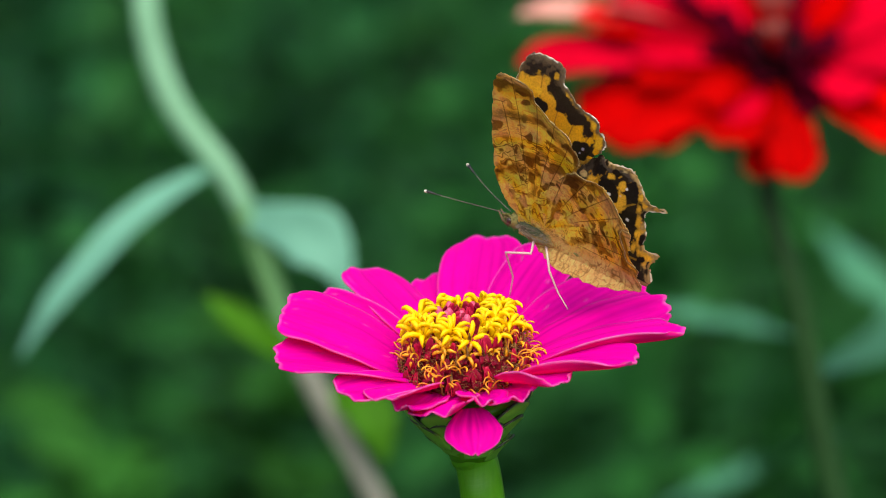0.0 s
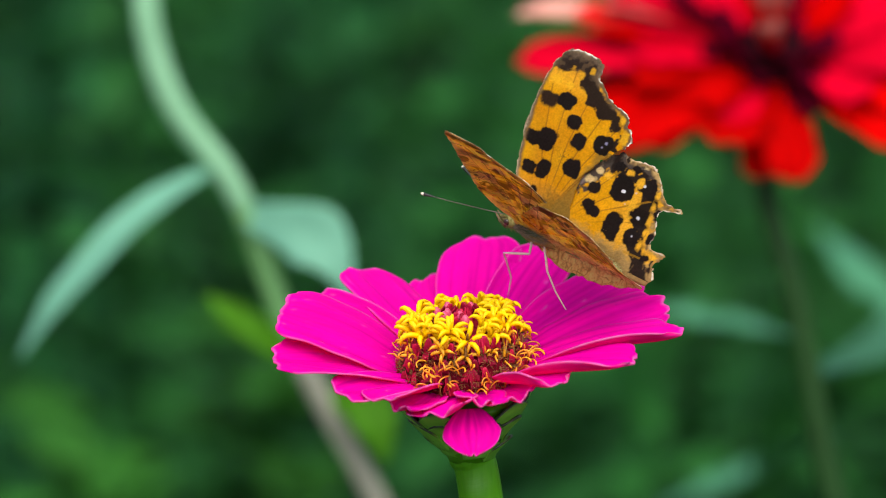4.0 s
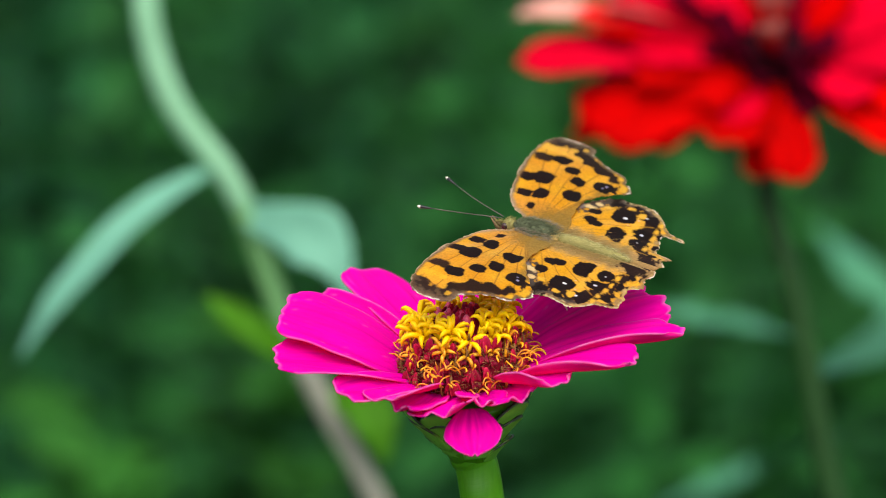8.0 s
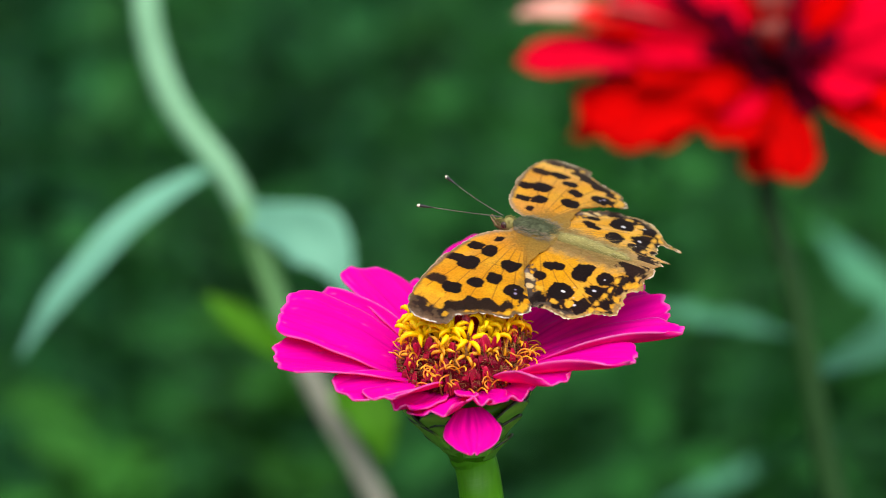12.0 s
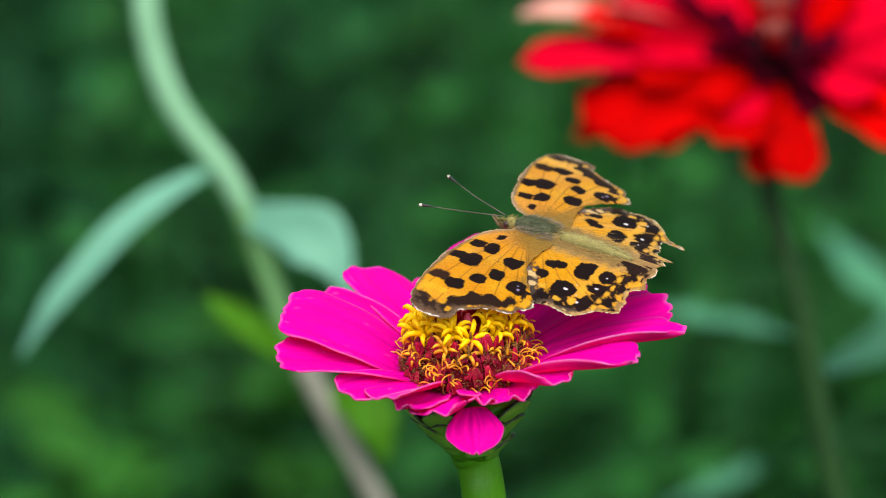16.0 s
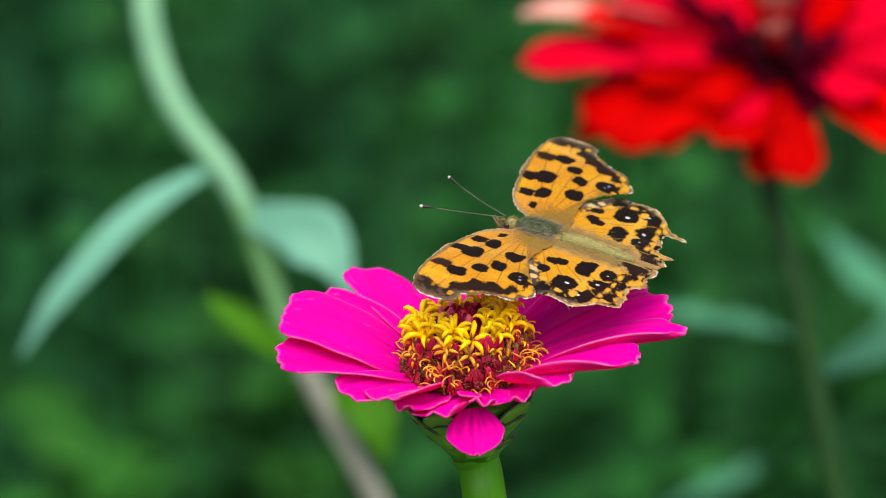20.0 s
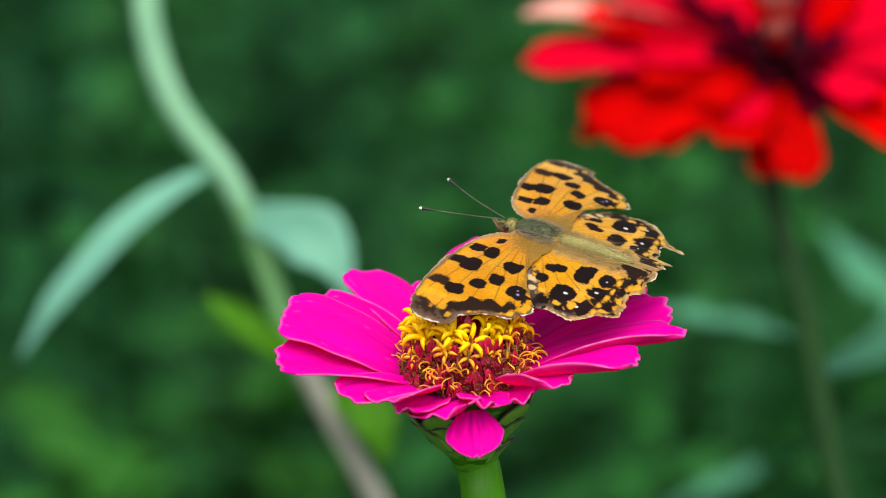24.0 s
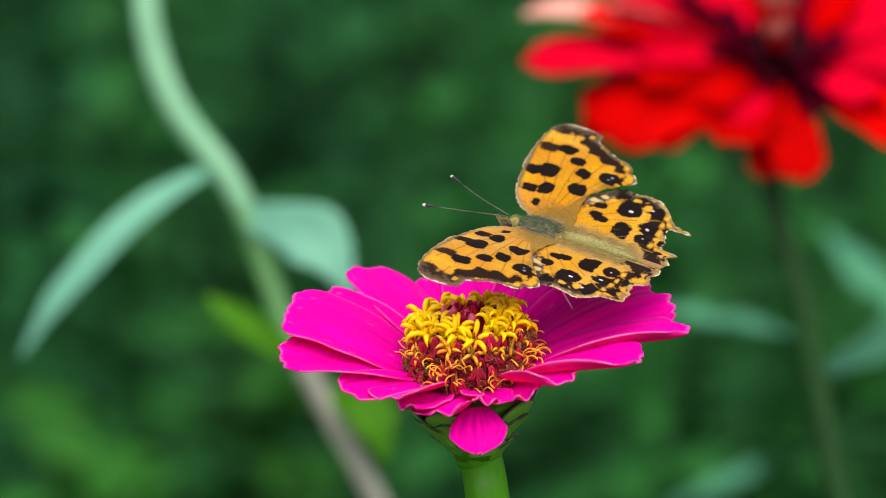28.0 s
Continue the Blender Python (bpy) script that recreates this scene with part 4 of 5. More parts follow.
def hair_patch(side):
    """Fine hairs that lie over the inner third of a hindwing."""
    rnd = random.Random(33)
    pieces = []
    for i in range(600):
        x, y = rnd.uniform(-14, 2.5), abs(rnd.gauss(0, 1.5))
        p = Vector((x, y * side, 0.15))
        way = Vector((-1, rnd.uniform(0.0, 0.35) * side, rnd.uniform(0.05, 0.35))).normalized()
        le = rnd.uniform(1.0, 2.4)
        a, u = Vector((0, 0.045, 0)), Vector((0, 0, 0.045))
        pieces.append(([p * MM, (p + a) * MM, (p + u) * MM, (p + way * le) * MM], [(0, 1, 2), (0, 3, 1), (1, 3, 2), (2, 3, 0)]))
    return mesh("wing_hair", *joined(pieces), FUR_TAN)


def ball(c, r, sides=20, rings=14):
    verts, faces = [], []
    for i in range(rings + 1):
        t = math.pi * i / rings
        for k in range(sides):
            a = 2 * math.pi * k / sides
            verts.append(Vector((c[0] - r[0] * math.cos(t), c[1] + r[1] * math.sin(t) * math.cos(a), c[2] + r[2] * math.sin(t) * math.sin(a))) * MM)
    for i in range(rings):
        for k in range(sides):
            j = (k + 1) % sides
            faces.append((i * sides + k, (i + 1) * sides + k, (i + 1) * sides + j, i * sides + j))
    return verts, faces


LEGS = []


def butterfly():
    fly = tagged(new("butterfly"), "orange butterfly with black spots and ragged edges on a zinnia", "butterfly")
    part("thorax", mesh("thorax", *ball((2.6, 0, 0.3), (4.0, 2.1, 1.4)), FUR_OLIVE), fly, "olive-grey furry thorax")
    part("thorax_fur", fur_mesh("thorax_fur", FUR_OLIVE, [((2.6, 0, 0.3), (4.0, 2.1, 1.4))], 1600, 1.4, 0.5), fly)
    part("breast", mesh("breast", *ball((1.3, 0, -0.5), (4.5, 2.25, 1.5)), FUR_TAN), fly, "tan furry breast")
    part("breast_fur", fur_mesh("breast_fur", FUR_TAN, [((1.3, 0, -0.5), (4.5, 2.25, 1.5))], 700, 1.2, 0.5), fly)
    tail = curve([(-2.5, 0, 0.0), (-6, 0, 0.2), (-10, 0, 0.2), (-14, 0, 0.1), (-16, 0, 0.0)], 16)
    girth = [1.0 + 0.3 * math.sin(min(i / 9, 1) * 2.2) - 0.085 * max(i - 5, 0) * 1.1 + 0.06 * (i % 2) for i in range(16)]
    part("abdomen", mesh("abdomen", *tube([p * MM for p in tail], [max(g, 0.35) * MM for g in girth], 16), FUR_BUFF), fly, "buff furry abdomen")
    part("abdomen_fur", fur_mesh("abdomen_fur", FUR_PALE, [((-8, 0, 0.2), (7.5, 1.15, 1.15))], 900, 1.3, 0.3), fly)
    for side in (1, -1):
        part("wing_base_tuft", fur_mesh("wing_base_tuft", FUR_ASH, [((2.2, 2.3 * side, 0.5), (3.4, 0.9, 0.5))], 420, 1.5, 0.35), fly, "greyish buff tuft at the wing root")
    head = part("head", mesh("head", *ball((7.2, 0, -0.4), (1.4, 1.3, 1.2)), FUR_BUFF), fly, "buff and brown furry head")
    part("head_fur", fur_mesh("head_fur", FUR_BUFF, [((7.2, 0, -0.4), (1.4, 1.35, 1.25)), ((9.2, 0, -0.9), (1.0, 0.5, 0.6))], 330, 1.0, 0.9), head)
    for s in (1, -1):
        part("eye", mesh("eye", *ball((7.8, 1.0 * s, -0.3), (0.65, 0.5, 0.65), 14, 10), EYE_DARK), head, "dark brown eye")
        part("palp", mesh("palp", *tube([(8.2 * MM, 0.4 * s * MM, -1.7 * MM), (9.6 * MM, 0.45 * s * MM, -1.1 * MM), (10.9 * MM, 0.35 * s * MM, 0.2 * MM)], [0.28 * MM, 0.26 * MM, 0.10 * MM], 8), FUR_BROWN), head, "pale brown pointed palp")
    here = PERCH_B.inverted()
    for tip, bend, root in (((-3.95, 7.6, 1.0), (2.4, 6.65, 0.7), (10.6, 5.6, 0.0)), ((0.95, 12.55, -10.0), (5.85, 8.9, -6.0), (10.9, 5.8, -2.5))):
        line = curve([here @ spot(*root), here @ spot(*bend), here @ spot(*tip)], 30)
        feeler = part("antenna", mesh("antenna", *tube(line[:26], [0.07 * MM] * 26, 8), ANT_GREY), fly, "thin grey-brown antenna with a club")
        club = [(0.075 + 0.22 * math.sin(max(i, 0) / 6 * 1.7)) * MM for i in range(-1, 6)]
        part("club", mesh("club", *tube(line[23:], club, 10), ANT_DARK), feeler, "black club")
        end, way = line[-1], (line[-1] - line[-3]).normalized()
        part("antenna_tip", mesh("antenna_tip", *tube([end - way * 0.1 * MM, end + way * 0.25 * MM, end + way * 0.5 * MM], [0.29 * MM, 0.26 * MM, 0.10 * MM], 8), ANT_TIP), feeler, "cream tip")
    legs = (((15.6, -0.8, 2.0), (11.1, -0.6, -1.0), (12.4, -4.9, -6.0), (11.8, -8.4, -9.5)),
            ((18.6, -2.0, 3.0), (18.8, -3.9, 3.0), (20.3, -7.6, 1.5), (22.1, -10.7, 0.6)))
    for chain, hip in zip(legs, (2.2, 0.2)):
        pts = [Vector((hip, 0.5, -0.9)) * MM] + [here @ spot(*p) for p in chain]
        line = []
        for p, q in zip(pts, pts[1:]):
            line += [p.lerp(q, t / 5) for t in range(5)]
        line.append(pts[-1])
        LEGS.append(part("leg", mesh("leg", *tube(line, [(0.27 - 0.008 * i) * MM for i in range(len(line))], 8), LEG), fly, "thin whitish leg"))
    fore_under = lambda a, b: under(a, b, FORE_EDGE, (3, 1), FORE_VEINS, 40)
    hind_under = lambda a, b: under(a, b, HIND[4:27], (0, 2), HIND_VEINS, 60)
    wings = []
    for s in (1, -1):
        f = part("forewing", wing_mesh("forewing", FORE, fore_upper, fore_under, s, BOW_FORE), fly, "orange black-spotted forewing with a ragged dark margin")
        shape = HIND if s < 0 else HIND_WORN
        h = part("hindwing", wing_mesh("hindwing", shape, lambda a, b: hind_upper(a, b, shape[7:27]), hind_under, s, BOW_HIND), fly, "orange hindwing with a short tail and a black eyespot" if s < 0 else "orange hindwing with a worn edge and a black eyespot")
        part("wing_hair", hair_patch(s), h, "buff hairs along the inner edge")
        wings.append((s, f, h))
    return fly, wings


FLY, WINGS = butterfly()

# ---- the red zinnia behind ----
RED_AT = spot(58.5, 33, -360)
RED_BASE = Vector((RED_AT.x + 0.034, RED_AT.y + 0.06, 0.0))


def red_zinnia():
    plant = tagged(new("red_zinnia"), "large red zinnia with layered petals on an olive green stem", "flower")
    plant.location = RED_BASE
    head = Matrix.Translation(RED_AT - RED_BASE) @ pose(0, 0, 0, 24, 0, 0)
    p = lambda *q: spot(*q) - RED_BASE
    under_head = head @ Vector((0, 0, -12 * MM))
    line = curve([(0, 0, -0.01), p(96, -100, -364), p(72, -52, -364), p(63, -10, -364), p(57.5, 10, -366), under_head], 44)
    part("stem", mesh("stem", *tube(line, [(3.4 - 0.6 * i / 43) * MM for i in range(44)], 14), OLIVE_STEM), plant, "dull olive green stem")
    cup = [(3.0, -16), (5.0, -13), (9.5, -8), (12, -3), (12, 0)]
    part("calyx", mesh("calyx", *lathe([(r * MM, h * MM) for r, h in cup], 28), LEAF), plant, "green cup under the red petals", head)
    rnd = random.Random(8)
    # azimuth, reach, width, rise, arch, surface
    front = ((186, 60, 15, 5, 34, CRIMSON), (203, 48, 30, -6, 26, RED), (214, 41, 18, -9, 30, RED), (243, 30, 18, -5, 34, RED), (210, 30, 14, 2, 30, RED),
            (277, 36, 11.5, -18, 16, RED), (262, 31, 9, -30, 10, RED), (321, 42, 17, -6, 24, RED), (333, 56, 15, -2, 24, RED), (196, 50, 9, -16, 20, RED),
            (352, 50, 15, 13, 24, CRIMSON))
    # those behind and the upper layers
    back = ((15, 50, 18, 8, 24, RED), (45, 48, 18, 8, 24, RED), (75, 48, 18, 8, 24, RED), (105, 48, 18, 8, 24, RED), (135, 48, 18, 8, 24, RED),
            (178, 46, 14, 14, 22, RED), (168, 40, 15, 20, 20, CRIMSON), (150, 40, 15, 20, 18, RED),
            (120, 40, 14, 22, 18, RED), (90, 40, 14, 24, 18, RED), (60, 38, 14, 24, 18, CRIMSON), (30, 38, 14, 20, 18, RED), (5, 36, 13, 16, 24, CRIMSON),
            (110, 24, 10, 42, 16, RED), (70, 24, 10, 42, 16, RED), (150, 24, 10, 38, 16, CRIMSON), (30, 24, 10, 38, 16, RED))
    # two of the upper petals take the darkened red, as if shaded
    inner = ((192, 34, 13, 14, 30, CRIMSON), (222, 27, 15, 2, 34, RED), (240, 24, 12, -2, 40, CRIMSON), (300, 22, 11, 0, 34, SHADED_RED), (318, 29, 12, 8, 30, CRIMSON),
             (343, 36, 13, 16, 28, CRIMSON), (8, 30, 12, 26, 30, CRIMSON), (160, 28, 12, 32, 24, SHADED_RED), (205, 36, 9, 10, 34, RED), (20, 22, 9, 44, 20, RED))
    for k, (az, reach, wide, rise, arch, surface) in enumerate(front + back + inner):
        me = petal_mesh("petal", surface, seed=100 + k, length=1.06 * reach - 8, width=wide * 1.06, rise=rise, arch=arch, cup=rnd.uniform(-0.25, 0.25), wave=1.2, r0=8.0, twist=rnd.uniform(-0.2, 0.2))
        part("petal", me, plant, at=head @ pose(0, 0, (k % 3 + max(rise, 0) * 0.12) * MM, 0, 0, az))
    for az, reach, rise, wide in ((173, 60, 6, 11), (174, 41, 19, 8)):
        me = petal_mesh("petal", RED_PALE, seed=int(az), length=1.06 * reach - 9, width=wide, rise=rise, arch=30, cup=0.5, wave=0.8, r0=9.0, plain=True, twist=0.5)
        part("petal", me, plant, "pale pink curled petal", head @ pose(0, 0, 3 * MM, 0, 0, az))
    me = petal_mesh("petal", RED_PALE, seed=7, length=22, width=9, rise=72, arch=30, cup=0.5, wave=0.8, r0=2.0, plain=True, twist=0.3)
    part("petal", me, plant, "pale pink curled petal", head @ pose(0, 0, 8 * MM, 0, 0, 250))
    for az, reach, rise in ((262, 21, 62),):
        me = petal_mesh("petal", RED_PALE, seed=int(az), length=reach, width=6, rise=rise, arch=30, cup=0.5, wave=0.8, r0=7.0, plain=True, twist=0.4)
        part("petal", me, plant, "pale pink curled petal", head @ pose(0, 0, 6 * MM, 0, 0, az))
    # short petals around the cone, shade painted in as very dark red
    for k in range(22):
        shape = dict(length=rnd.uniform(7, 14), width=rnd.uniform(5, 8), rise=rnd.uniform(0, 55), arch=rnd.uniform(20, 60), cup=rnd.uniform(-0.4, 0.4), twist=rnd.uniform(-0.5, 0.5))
        me = petal_mesh("petal", SHADED_RED, seed=200 + k, wave=1.0, r0=7.0, nu=14, nv=9, **shape)
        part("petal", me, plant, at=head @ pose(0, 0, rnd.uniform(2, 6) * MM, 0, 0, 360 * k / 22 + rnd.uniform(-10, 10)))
    # the cone's near-black colour stands in for shade under the inner petals
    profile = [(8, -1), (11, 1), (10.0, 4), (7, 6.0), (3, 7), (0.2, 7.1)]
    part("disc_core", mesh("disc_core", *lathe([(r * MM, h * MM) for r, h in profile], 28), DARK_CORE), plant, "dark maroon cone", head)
    z = -560
    part("leaf", leaf_along("leaf", DIM_LEAF, [p(64, -16, -366), p(55, -14.5, z), p(46, -12, z), p(36, -10.5, z)], (1.5, 5.0, 4.6, 0.4), (0, -0.5, 1)), plant, "dull green narrow leaf")
    part("leaf", leaf_along("leaf", DIM_LEAF, [p(66, -22, -366), p(80, -14, z - 60), p(72, -2, z - 110), p(66, 4, z - 140)], (1.5, 7.0, 6.0, 0.4), (0.3, -0.8, 0.5)), plant, "dull green narrow leaf")
    part("leaf", leaf_along("leaf", DIM_LEAF, [p(70, -33, -366), p(58, -38, z - 110), p(50, -41, z - 60), p(38, -46, z - 60)], (1.5, 4.5, 4.5, 0.4), (0, -0.5, 1)), plant, "dull green narrow leaf")
    return plant


RED_PLANT = red_zinnia()


# ---- the bent pale stem with its leaves ----
def bent_plant():
    base = Vector((0.03, 0.40, 0.0))
    plant = tagged(new("flower_stalk"), "bent pale green stalk with drooping leaves", "plant")
    plant.location = base
    p = lambda *q: spot(*q) - base
    z = -390
    low = curve([(0, 0, -0.01), p(20, -140, z), p(3.5, -78, z), p(-12.0, -44, z), p(-22.2, -25, z), p(-28.6, -11, z), p(-34.9, 7, z)], 40)
    part("lower_stem", mesh("lower_stem", *tube(low[:29], [3.1 * MM] * 29, 14), DRY_STEM), plant, "greyish woody lower stem")
    part("upper_stem", mesh("upper_stem", *tube(low[28:], [3.0 * MM] * 12, 14), STALK), plant, "green stem")
    top = curve([p(-34.9, 7, z), p(-38.9, 14, z), p(-46.7, 24, z), p(-50.9, 34, z), p(-52.7, 44.5, z), p(-53.2, 62, z - 8)], 36)
    part("bent_top", mesh("bent_top", *tube(top, [(2.9 + 0.6 * math.sin(i / 35 * 3)) * MM for i in range(36)], 14), PALE_STEM), plant, "pale glaucous bending stem")
    part("leaf", leaf_along("leaf", PALE_LEAF, [p(-40, 14.4, z), p(-51, 8.0, z + 6), p(-60, -0.4, z + 10), p(-68.5, -10, z + 10), p(-75, -19.5, z + 6)], (1.5, 4.3, 4.9, 3.6, 0.4), (-0.5, -0.6, 0.6), fold=0.35), plant, "long pale drooping leaf")
    part("leaf", leaf_along("leaf", PALE_LEAF, [p(-36.0, 6.2, z), p(-29.0, 4.4, z + 8), p(-22.4, 1.7, z + 12), p(-18.4, -3.4, z + 14), p(-15.6, -10.2, z + 14)], (2.6, 5.4, 8.7, 4.0, 0.3), (0.2, -1, 0.25), fold=0.1), plant, "broad pale leaf bent over")
    part("leaf", leaf_along("leaf", LIME_LEAF, [p(-24, -20, z), p(-31, -16, z + 6), p(-37, -12, z + 8), p(-42, -8, z + 8)], (1, 4, 3.5, 0.4), (0.1, -0.8, 0.6)), plant, "lime green leaf")
    part("leaf", leaf_along("leaf", LIME_LEAF, [p(-21, -26, z), p(-15, -27, z + 6), p(-12, -31, z + 8), p(-10, -38, z + 8)], (1, 6, 6, 0.4), (0.3, -0.9, 0.3)), plant, "lime green leaf")
    return plant


bent_plant()


# ---- the plants of the background ----
def leafy_plant(surface, seed, height=0.46, label="leafy dark green garden plant growing from the soil"):
    rnd = random.Random(seed)
    plant = tagged(new("garden_plant"), label, "plant", "garden plants")
    lean = Vector((rnd.uniform(-0.05, 0.05), rnd.uniform(-0.05, 0.05), height))
    line = curve([(0, 0, -0.02), lean * 0.5 + Vector((rnd.uniform(-0.02, 0.02), 0, 0)), lean], 20)
    part("stem", mesh("stem", *tube(line, [(4 - 2.4 * i / 19) * MM for i in range(20)], 8), surface), plant)
    shapes = [leaf_mesh("leaf", surface, rnd.uniform(36, 60), rnd.uniform(17, 28), rnd.uniform(20, 70), fold=rnd.uniform(0.1, 0.35), nu=10, nv=5) for k in range(4)]
    for k in range(54):
        f = 0.18 + 0.82 * k / 53
        at = line[min(int(f * 19), 19)]
        m = Matrix.Translation(at) @ pose(0, 0, 0, 0, 0, k * 137.5 + rnd.uniform(-25, 25)) @ pose(0, 0, 0, rnd.uniform(-25, 25), rnd.uniform(-45, 15), 0)
        s = rnd.uniform(0.7, 1.15) * (1.1 - 0.4 * f)
        part("leaf", shapes[k % 4], plant, at=m @ Matrix.Diagonal((s, s, s, 1)))
    return plant


def background_plants():
    rnd = random.Random(21)
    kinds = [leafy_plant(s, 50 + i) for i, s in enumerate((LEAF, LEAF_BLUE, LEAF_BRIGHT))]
    first = [True, True, True]
    for row, (y, count, wide) in enumerate(((1.05, 6, 0.66), (1.25, 7, 0.75), (1.5, 7, 0.85), (1.8, 8, 0.98), (2.15, 8, 1.1), (2.6, 8, 1.3))):
        for k in range(count):
            x = wide * ((k + 0.5) / count - 0.5) + rnd.uniform(-0.04, 0.04)
            # light and dark areas of the background are put into leaf colours by place
            bright_chance = 0.3 if (x < -0.09 and row < 3) else (0.85 if row > 1 else 0.65 if x > 0.07 else 0.3) if x > 0.0 else 0.08
            darkened = row > 1 and -0.22 < x < 0.05
            kind = 2 if rnd.random() < bright_chance else 1 if darkened else rnd.choice((0, 1, 1, 0))
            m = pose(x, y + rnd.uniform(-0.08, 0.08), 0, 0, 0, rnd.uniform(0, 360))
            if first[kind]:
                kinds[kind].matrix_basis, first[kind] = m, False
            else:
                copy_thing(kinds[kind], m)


background_plants()


def low_plants():
    """Shorter, lighter plants at the foot of the tall ones."""
    rnd = random.Random(77)
    made = leafy_plant(LEAF_FRESH, 91, 0.30, "low fresh green garden plant growing from the soil")
    places = ((-0.27, 1.00), (-0.17, 0.93), (-0.09, 1.04), (-0.21, 1.16), (-0.11, 0.90), (0.30, 1.08))
    for k, (x, y) in enumerate(places):
        m = pose(x, y, 0, 0, 0, rnd.uniform(0, 360))
        if k:
            copy_thing(made, m)
        else:
            made.matrix_basis = m


low_plants()


def ground_cover():
    """Low weeds that hide the soil between the plants."""
    rnd = np.random.RandomState(4)
    leaf = leaf_mesh("weed_leaf", LEAF, 50, 22, 50, nu=5, nv=3)
    base = np.array([v.co for v in leaf.vertices])
    polys = [tuple(p.vertices) for p in leaf.polygons]
    verts, faces = [], []
    for k in range(13000):
        x, y = (rnd.normal(0, 0.55), rnd.uniform(0.35, 3.5) + rnd.normal(0, 0.25)) if k < 10500 else (rnd.normal(0, 2.2), rnd.normal(1.6, 2.2))
        a, tilt, s = rnd.uniform(0, 2 * math.pi), rnd.uniform(-1.1, -0.1), rnd.uniform(0.6, 1.4)
        m = np.array(pose(0, 0, 0, 0, math.degrees(tilt), math.degrees(a)).to_3x3())
        n = len(verts)
        verts.extend((base * s) @ m.T + np.array([x, y, rnd.uniform(0.0, 0.16)]))
        faces.extend([tuple(i + n for i in f) for f in polys])
    ob = new("ground_cover", mesh("ground_cover", verts, faces, LEAF))
    tagged(ob, "low dark green weeds covering the soil", "weeds", kind="stuff")
    bpy.data.meshes.remove(leaf)


ground_cover()


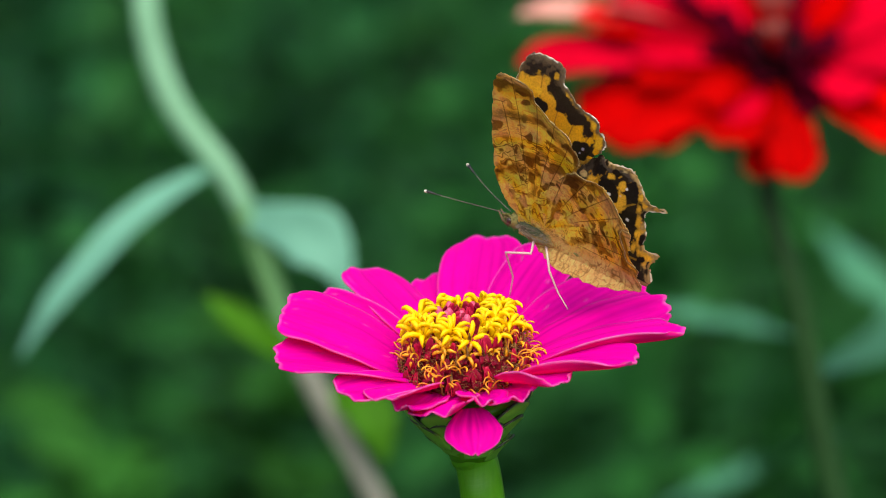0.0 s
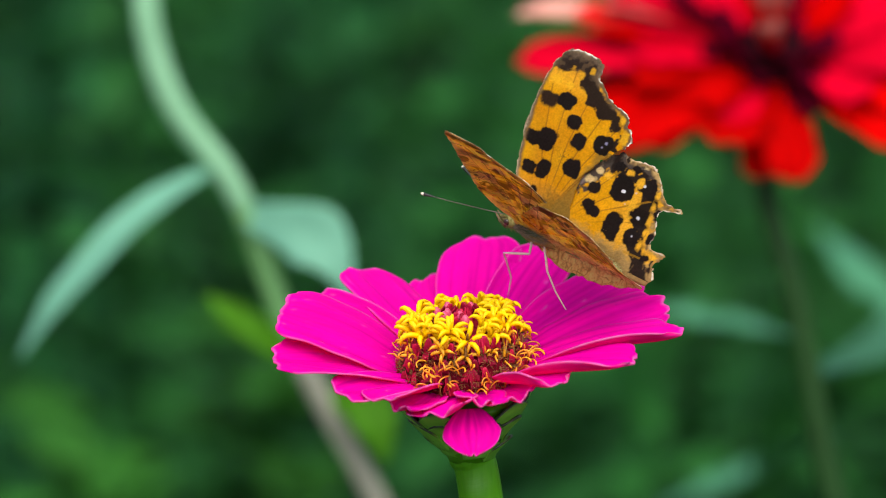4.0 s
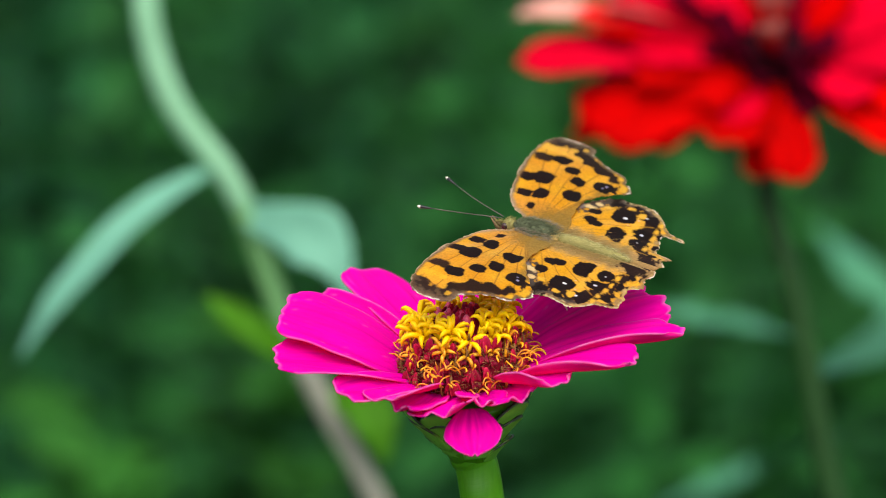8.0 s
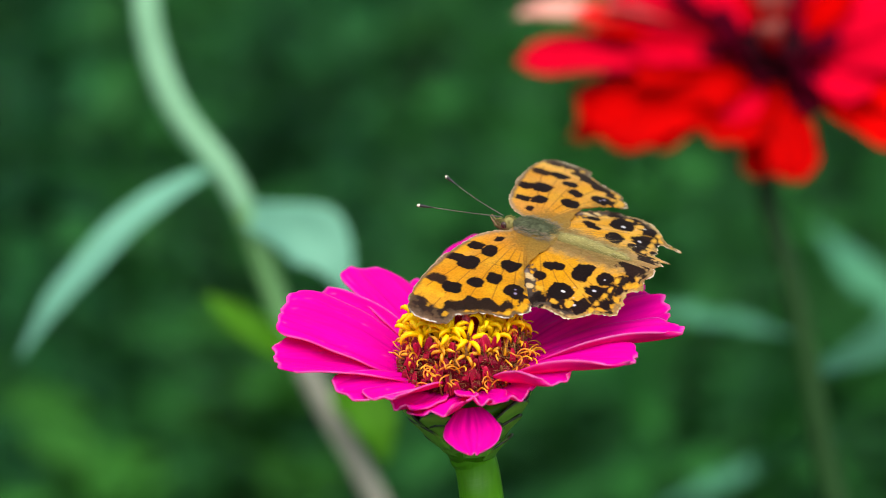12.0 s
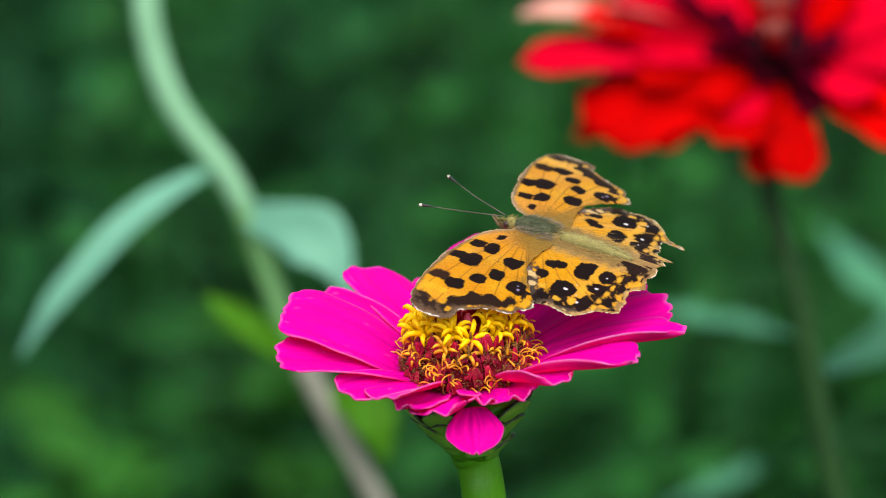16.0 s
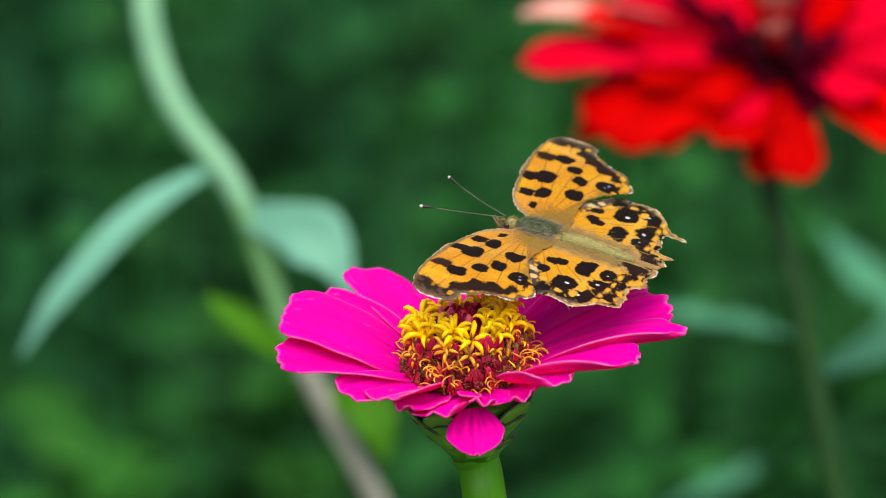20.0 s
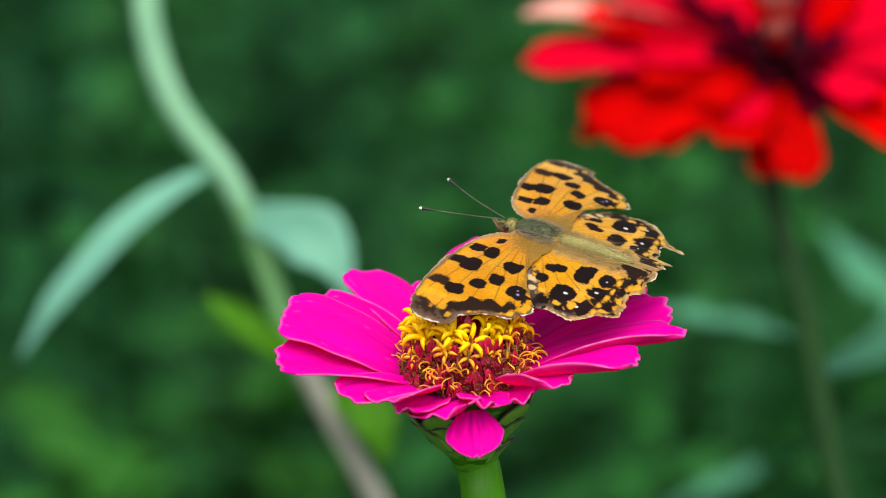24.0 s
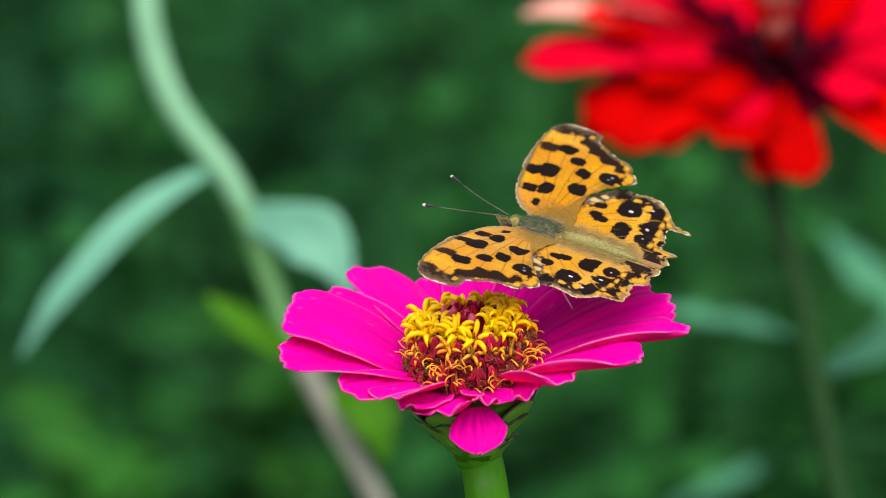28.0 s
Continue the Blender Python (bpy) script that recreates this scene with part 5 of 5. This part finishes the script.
# ---- what moves ----
def motions():
    # the sway of the magenta zinnia: seconds, millimetres to the right and down
    sway = ((0, 0.0, 0.0), (0.5, 0.0, 0.0), (1, -0.2, 0.1), (1.5, -0.3, 0.1), (2, -0.3, 0.1), (2.5, -0.4, 0.2), (3, -0.3, 0.2), (3.5, -0.3, 0.1), (5.5, -0.4, 0.1),
            (6, -0.2, 0.2), (6.5, -0.1, 0.2), (7, -0.5, 0.3), (7.5, -0.3, 0.1), (8, -0.1, 0.1), (8.5, 0.0, 0.0), (9, -0.5, 0.1), (9.5, -0.2, 0.1), (10, -0.2, 0.0),
            (11, -0.3, 0.0), (12, -0.2, -0.1), (12.5, -0.4, -0.1), (14.5, 0.0, -0.2), (15, 0.2, -0.3), (15.5, 0.3, -0.3), (16, 0.2, -0.2), (18.5, 0.2, -0.2),
            (19, 0.3, 0.0), (20, 0.3, 0.0), (20.5, 0.2, 0.2), (21.5, 0.3, 0.3), (23.5, 0.2, 0.3), (24, 0.2, 0.4), (24.5, 0.0, 0.3), (25, -0.5, 0.5),
            (25.5, -0.2, 0.3), (26, 0.0, 0.3), (26.5, 0.2, 0.1), (27, 0.2, 0.2), (27.5, 0.5, -0.1), (28, 0.8, -0.2))
    drift = lambda x, y: Matrix.Translation(Vector((x, 0, -y)) * MM)
    walk(ZINNIA, [(t, drift(x, y) @ Matrix.Translation(BASE)) for t, x, y in sway])

    def stance(t):
        k = min(max((t - 3.6) / 1.7, 0), 1)
        k = k * k * (3 - 2 * k)
        q = PERCH_A.to_quaternion().slerp(PERCH_B.to_quaternion(), k)
        return Matrix.LocRotScale(PERCH_A.translation.lerp(PERCH_B.translation, k), q, None)

    times = sorted({t for t, x, y in sway} | {3.6, 4.0, 4.5, 5.0, 5.3})
    at = [t for t, x, y in sway]
    walk(FLY, [(t, drift(np.interp(t, at, [r[1] for r in sway]), np.interp(t, at, [r[2] for r in sway])) @ stance(t)) for t in times])
    # the feet stay where they are when the body turns on them
    for leg in LEGS:
        walk(leg, [(t, stance(t).inverted() @ PERCH_B) for t in times])
    # how far the wings are raised: seconds, degrees
    flap = ((0, 90), (0.1, 87), (0.2, 82), (0.3, 76), (0.4, 69), (0.5, 58), (0.6, 43), (0.7, 30), (0.8, 14), (0.9, 0), (1, -6), (1.1, -2), (1.2, 1),
            (1.3, 8), (1.4, 15), (1.5, 26), (1.6, 39), (1.7, 53), (1.8, 69), (1.9, 86), (2, 94), (2.1, 94), (2.2, 94), (2.3, 94), (2.4, 92),
            (2.5, 88), (2.6, 81), (2.7, 74), (2.8, 64), (2.9, 53), (3, 53), (3.1, 56), (3.2, 61), (3.3, 68), (3.4, 72), (3.5, 71), (3.8, 71),
            (4.1, 53), (4.4, 29), (4.7, 13), (5, 17), (5.25, 33), (5.5, 48), (5.6, 66), (5.7, 79), (5.8, 81), (5.9, 79), (6, 77), (6.1, 68),
            (6.2, 56), (6.3, 45), (6.4, 32), (6.5, 18), (6.6, 8), (6.7, 5), (6.8, 8), (6.9, 13), (7, 22), (7.1, 30), (7.2, 38), (7.3, 46), (7.4, 50),
            (7.5, 49), (7.6, 45), (7.7, 39), (7.8, 32), (7.9, 20), (8, 8), (8.1, 0), (8.2, -2), (8.3, -1), (8.4, 2), (8.5, 8), (8.6, 12), (8.7, 17),
            (8.8, 19), (8.9, 17), (9, 10), (9.1, 4), (9.2, -1), (9.3, -2), (9.4, 0), (9.5, 4), (9.6, 9), (9.7, 11), (9.8, 16), (9.9, 15), (10, 13),
            (10.1, 9), (10.2, 2), (10.3, -2), (10.4, -2), (10.5, -2), (10.6, -1), (10.7, 2), (10.8, 5), (10.9, 7), (11, 6), (11.1, 3), (11.2, 0),
            (11.3, -2), (11.4, -2), (11.5, -2), (11.6, -1), (11.7, 1), (11.8, 3), (11.9, 3), (12, -1), (12.1, -2), (12.2, -2), (12.3, -2), (12.4, 0),
            (12.5, 1), (12.8, 4), (13.1, 9), (13.4, 3), (13.7, 8), (14, 2), (14.25, 5), (14.5, -4), (14.6, -5), (14.7, -5), (14.8, -3), (14.9, -1),
            (15, 0), (15.1, 2), (15.2, 1), (15.3, -1), (15.4, -3), (15.5, -4), (15.6, -3), (15.7, -3), (15.8, -1), (15.9, 0), (16, 1), (16.1, -1),
            (16.2, -3), (16.3, -5), (16.4, -5), (16.5, -4), (16.6, -4), (16.7, -2), (16.8, -1), (16.9, -2), (17, -3), (17.1, -5), (17.2, -6),
            (17.3, -6), (17.4, -5), (17.5, -4), (17.6, -3), (17.7, -2), (17.8, -3), (17.9, -6), (18, -6), (18.1, -7), (18.2, -5), (18.3, -4),
            (18.4, -3), (18.5, -2), (18.6, -1), (18.7, -1), (18.8, -2), (18.9, -4), (19, -5), (19.1, -5), (19.2, -6), (19.3, -4), (19.4, -3),
            (19.5, -2), (19.6, -2), (19.7, -2), (19.8, 0), (19.9, 4), (20, 8), (20.1, 13), (20.2, 12), (20.3, 10), (20.4, 7), (20.5, 1), (20.6, 1),
            (20.7, 3), (20.8, 7), (20.9, 10), (21, 14), (21.1, 13), (21.2, 10), (21.3, 5), (21.4, 2), (21.5, 2), (21.8, 11), (22.1, 5), (22.4, 12),
            (22.7, 4), (23, 2), (23.25, 10), (23.5, 7), (23.6, 2), (23.7, -1), (23.8, -4), (23.9, -5), (24, 0), (24.1, -1), (24.2, 1), (24.3, 4),
            (24.4, 5), (24.5, 3), (24.6, -1), (24.7, -2), (24.8, -2), (24.9, 0), (25, 0), (25.1, 2), (25.2, 1), (25.3, -1), (25.4, -3), (25.5, 0),
            (25.6, 4), (25.7, 9), (25.8, 9), (25.9, 5), (26, 1), (26.1, -1), (26.2, 0), (26.3, 1), (26.4, 5), (26.5, 11), (26.6, 23), (26.7, 41),
            (26.8, 59), (26.9, 58), (27, 53), (27.1, 44), (27.2, 26), (27.3, 11), (27.4, 2), (27.5, 0), (27.6, 1), (27.7, 1), (27.8, 3), (27.9, 9),
            (28, 13))
    for s, fore, hind in WINGS:
        for wing, low, high in ((fore, 0.0, 0.22), (hind, 0.8, 0.0)):
            walk(wing, [(t, Matrix.Translation((0, s * HINGE, 0)) @ pose(0, 0, high * MM, s * (a - low), 0, 0)) for t, a in flap])
    red = ((0, 0.0), (1, -0.3), (3, -0.2), (6, -0.6), (8, -0.2), (12, -0.2), (15, 0.3), (19, 0.3), (21, 0.6), (24, 0.8), (25.5, 0.5), (27, 0.9), (28, 0.8))
    walk(RED_PLANT, [(t, Matrix.Translation(RED_BASE + Vector((x * 1.36 * MM, 0, 0)))) for t, x in red])


motions()
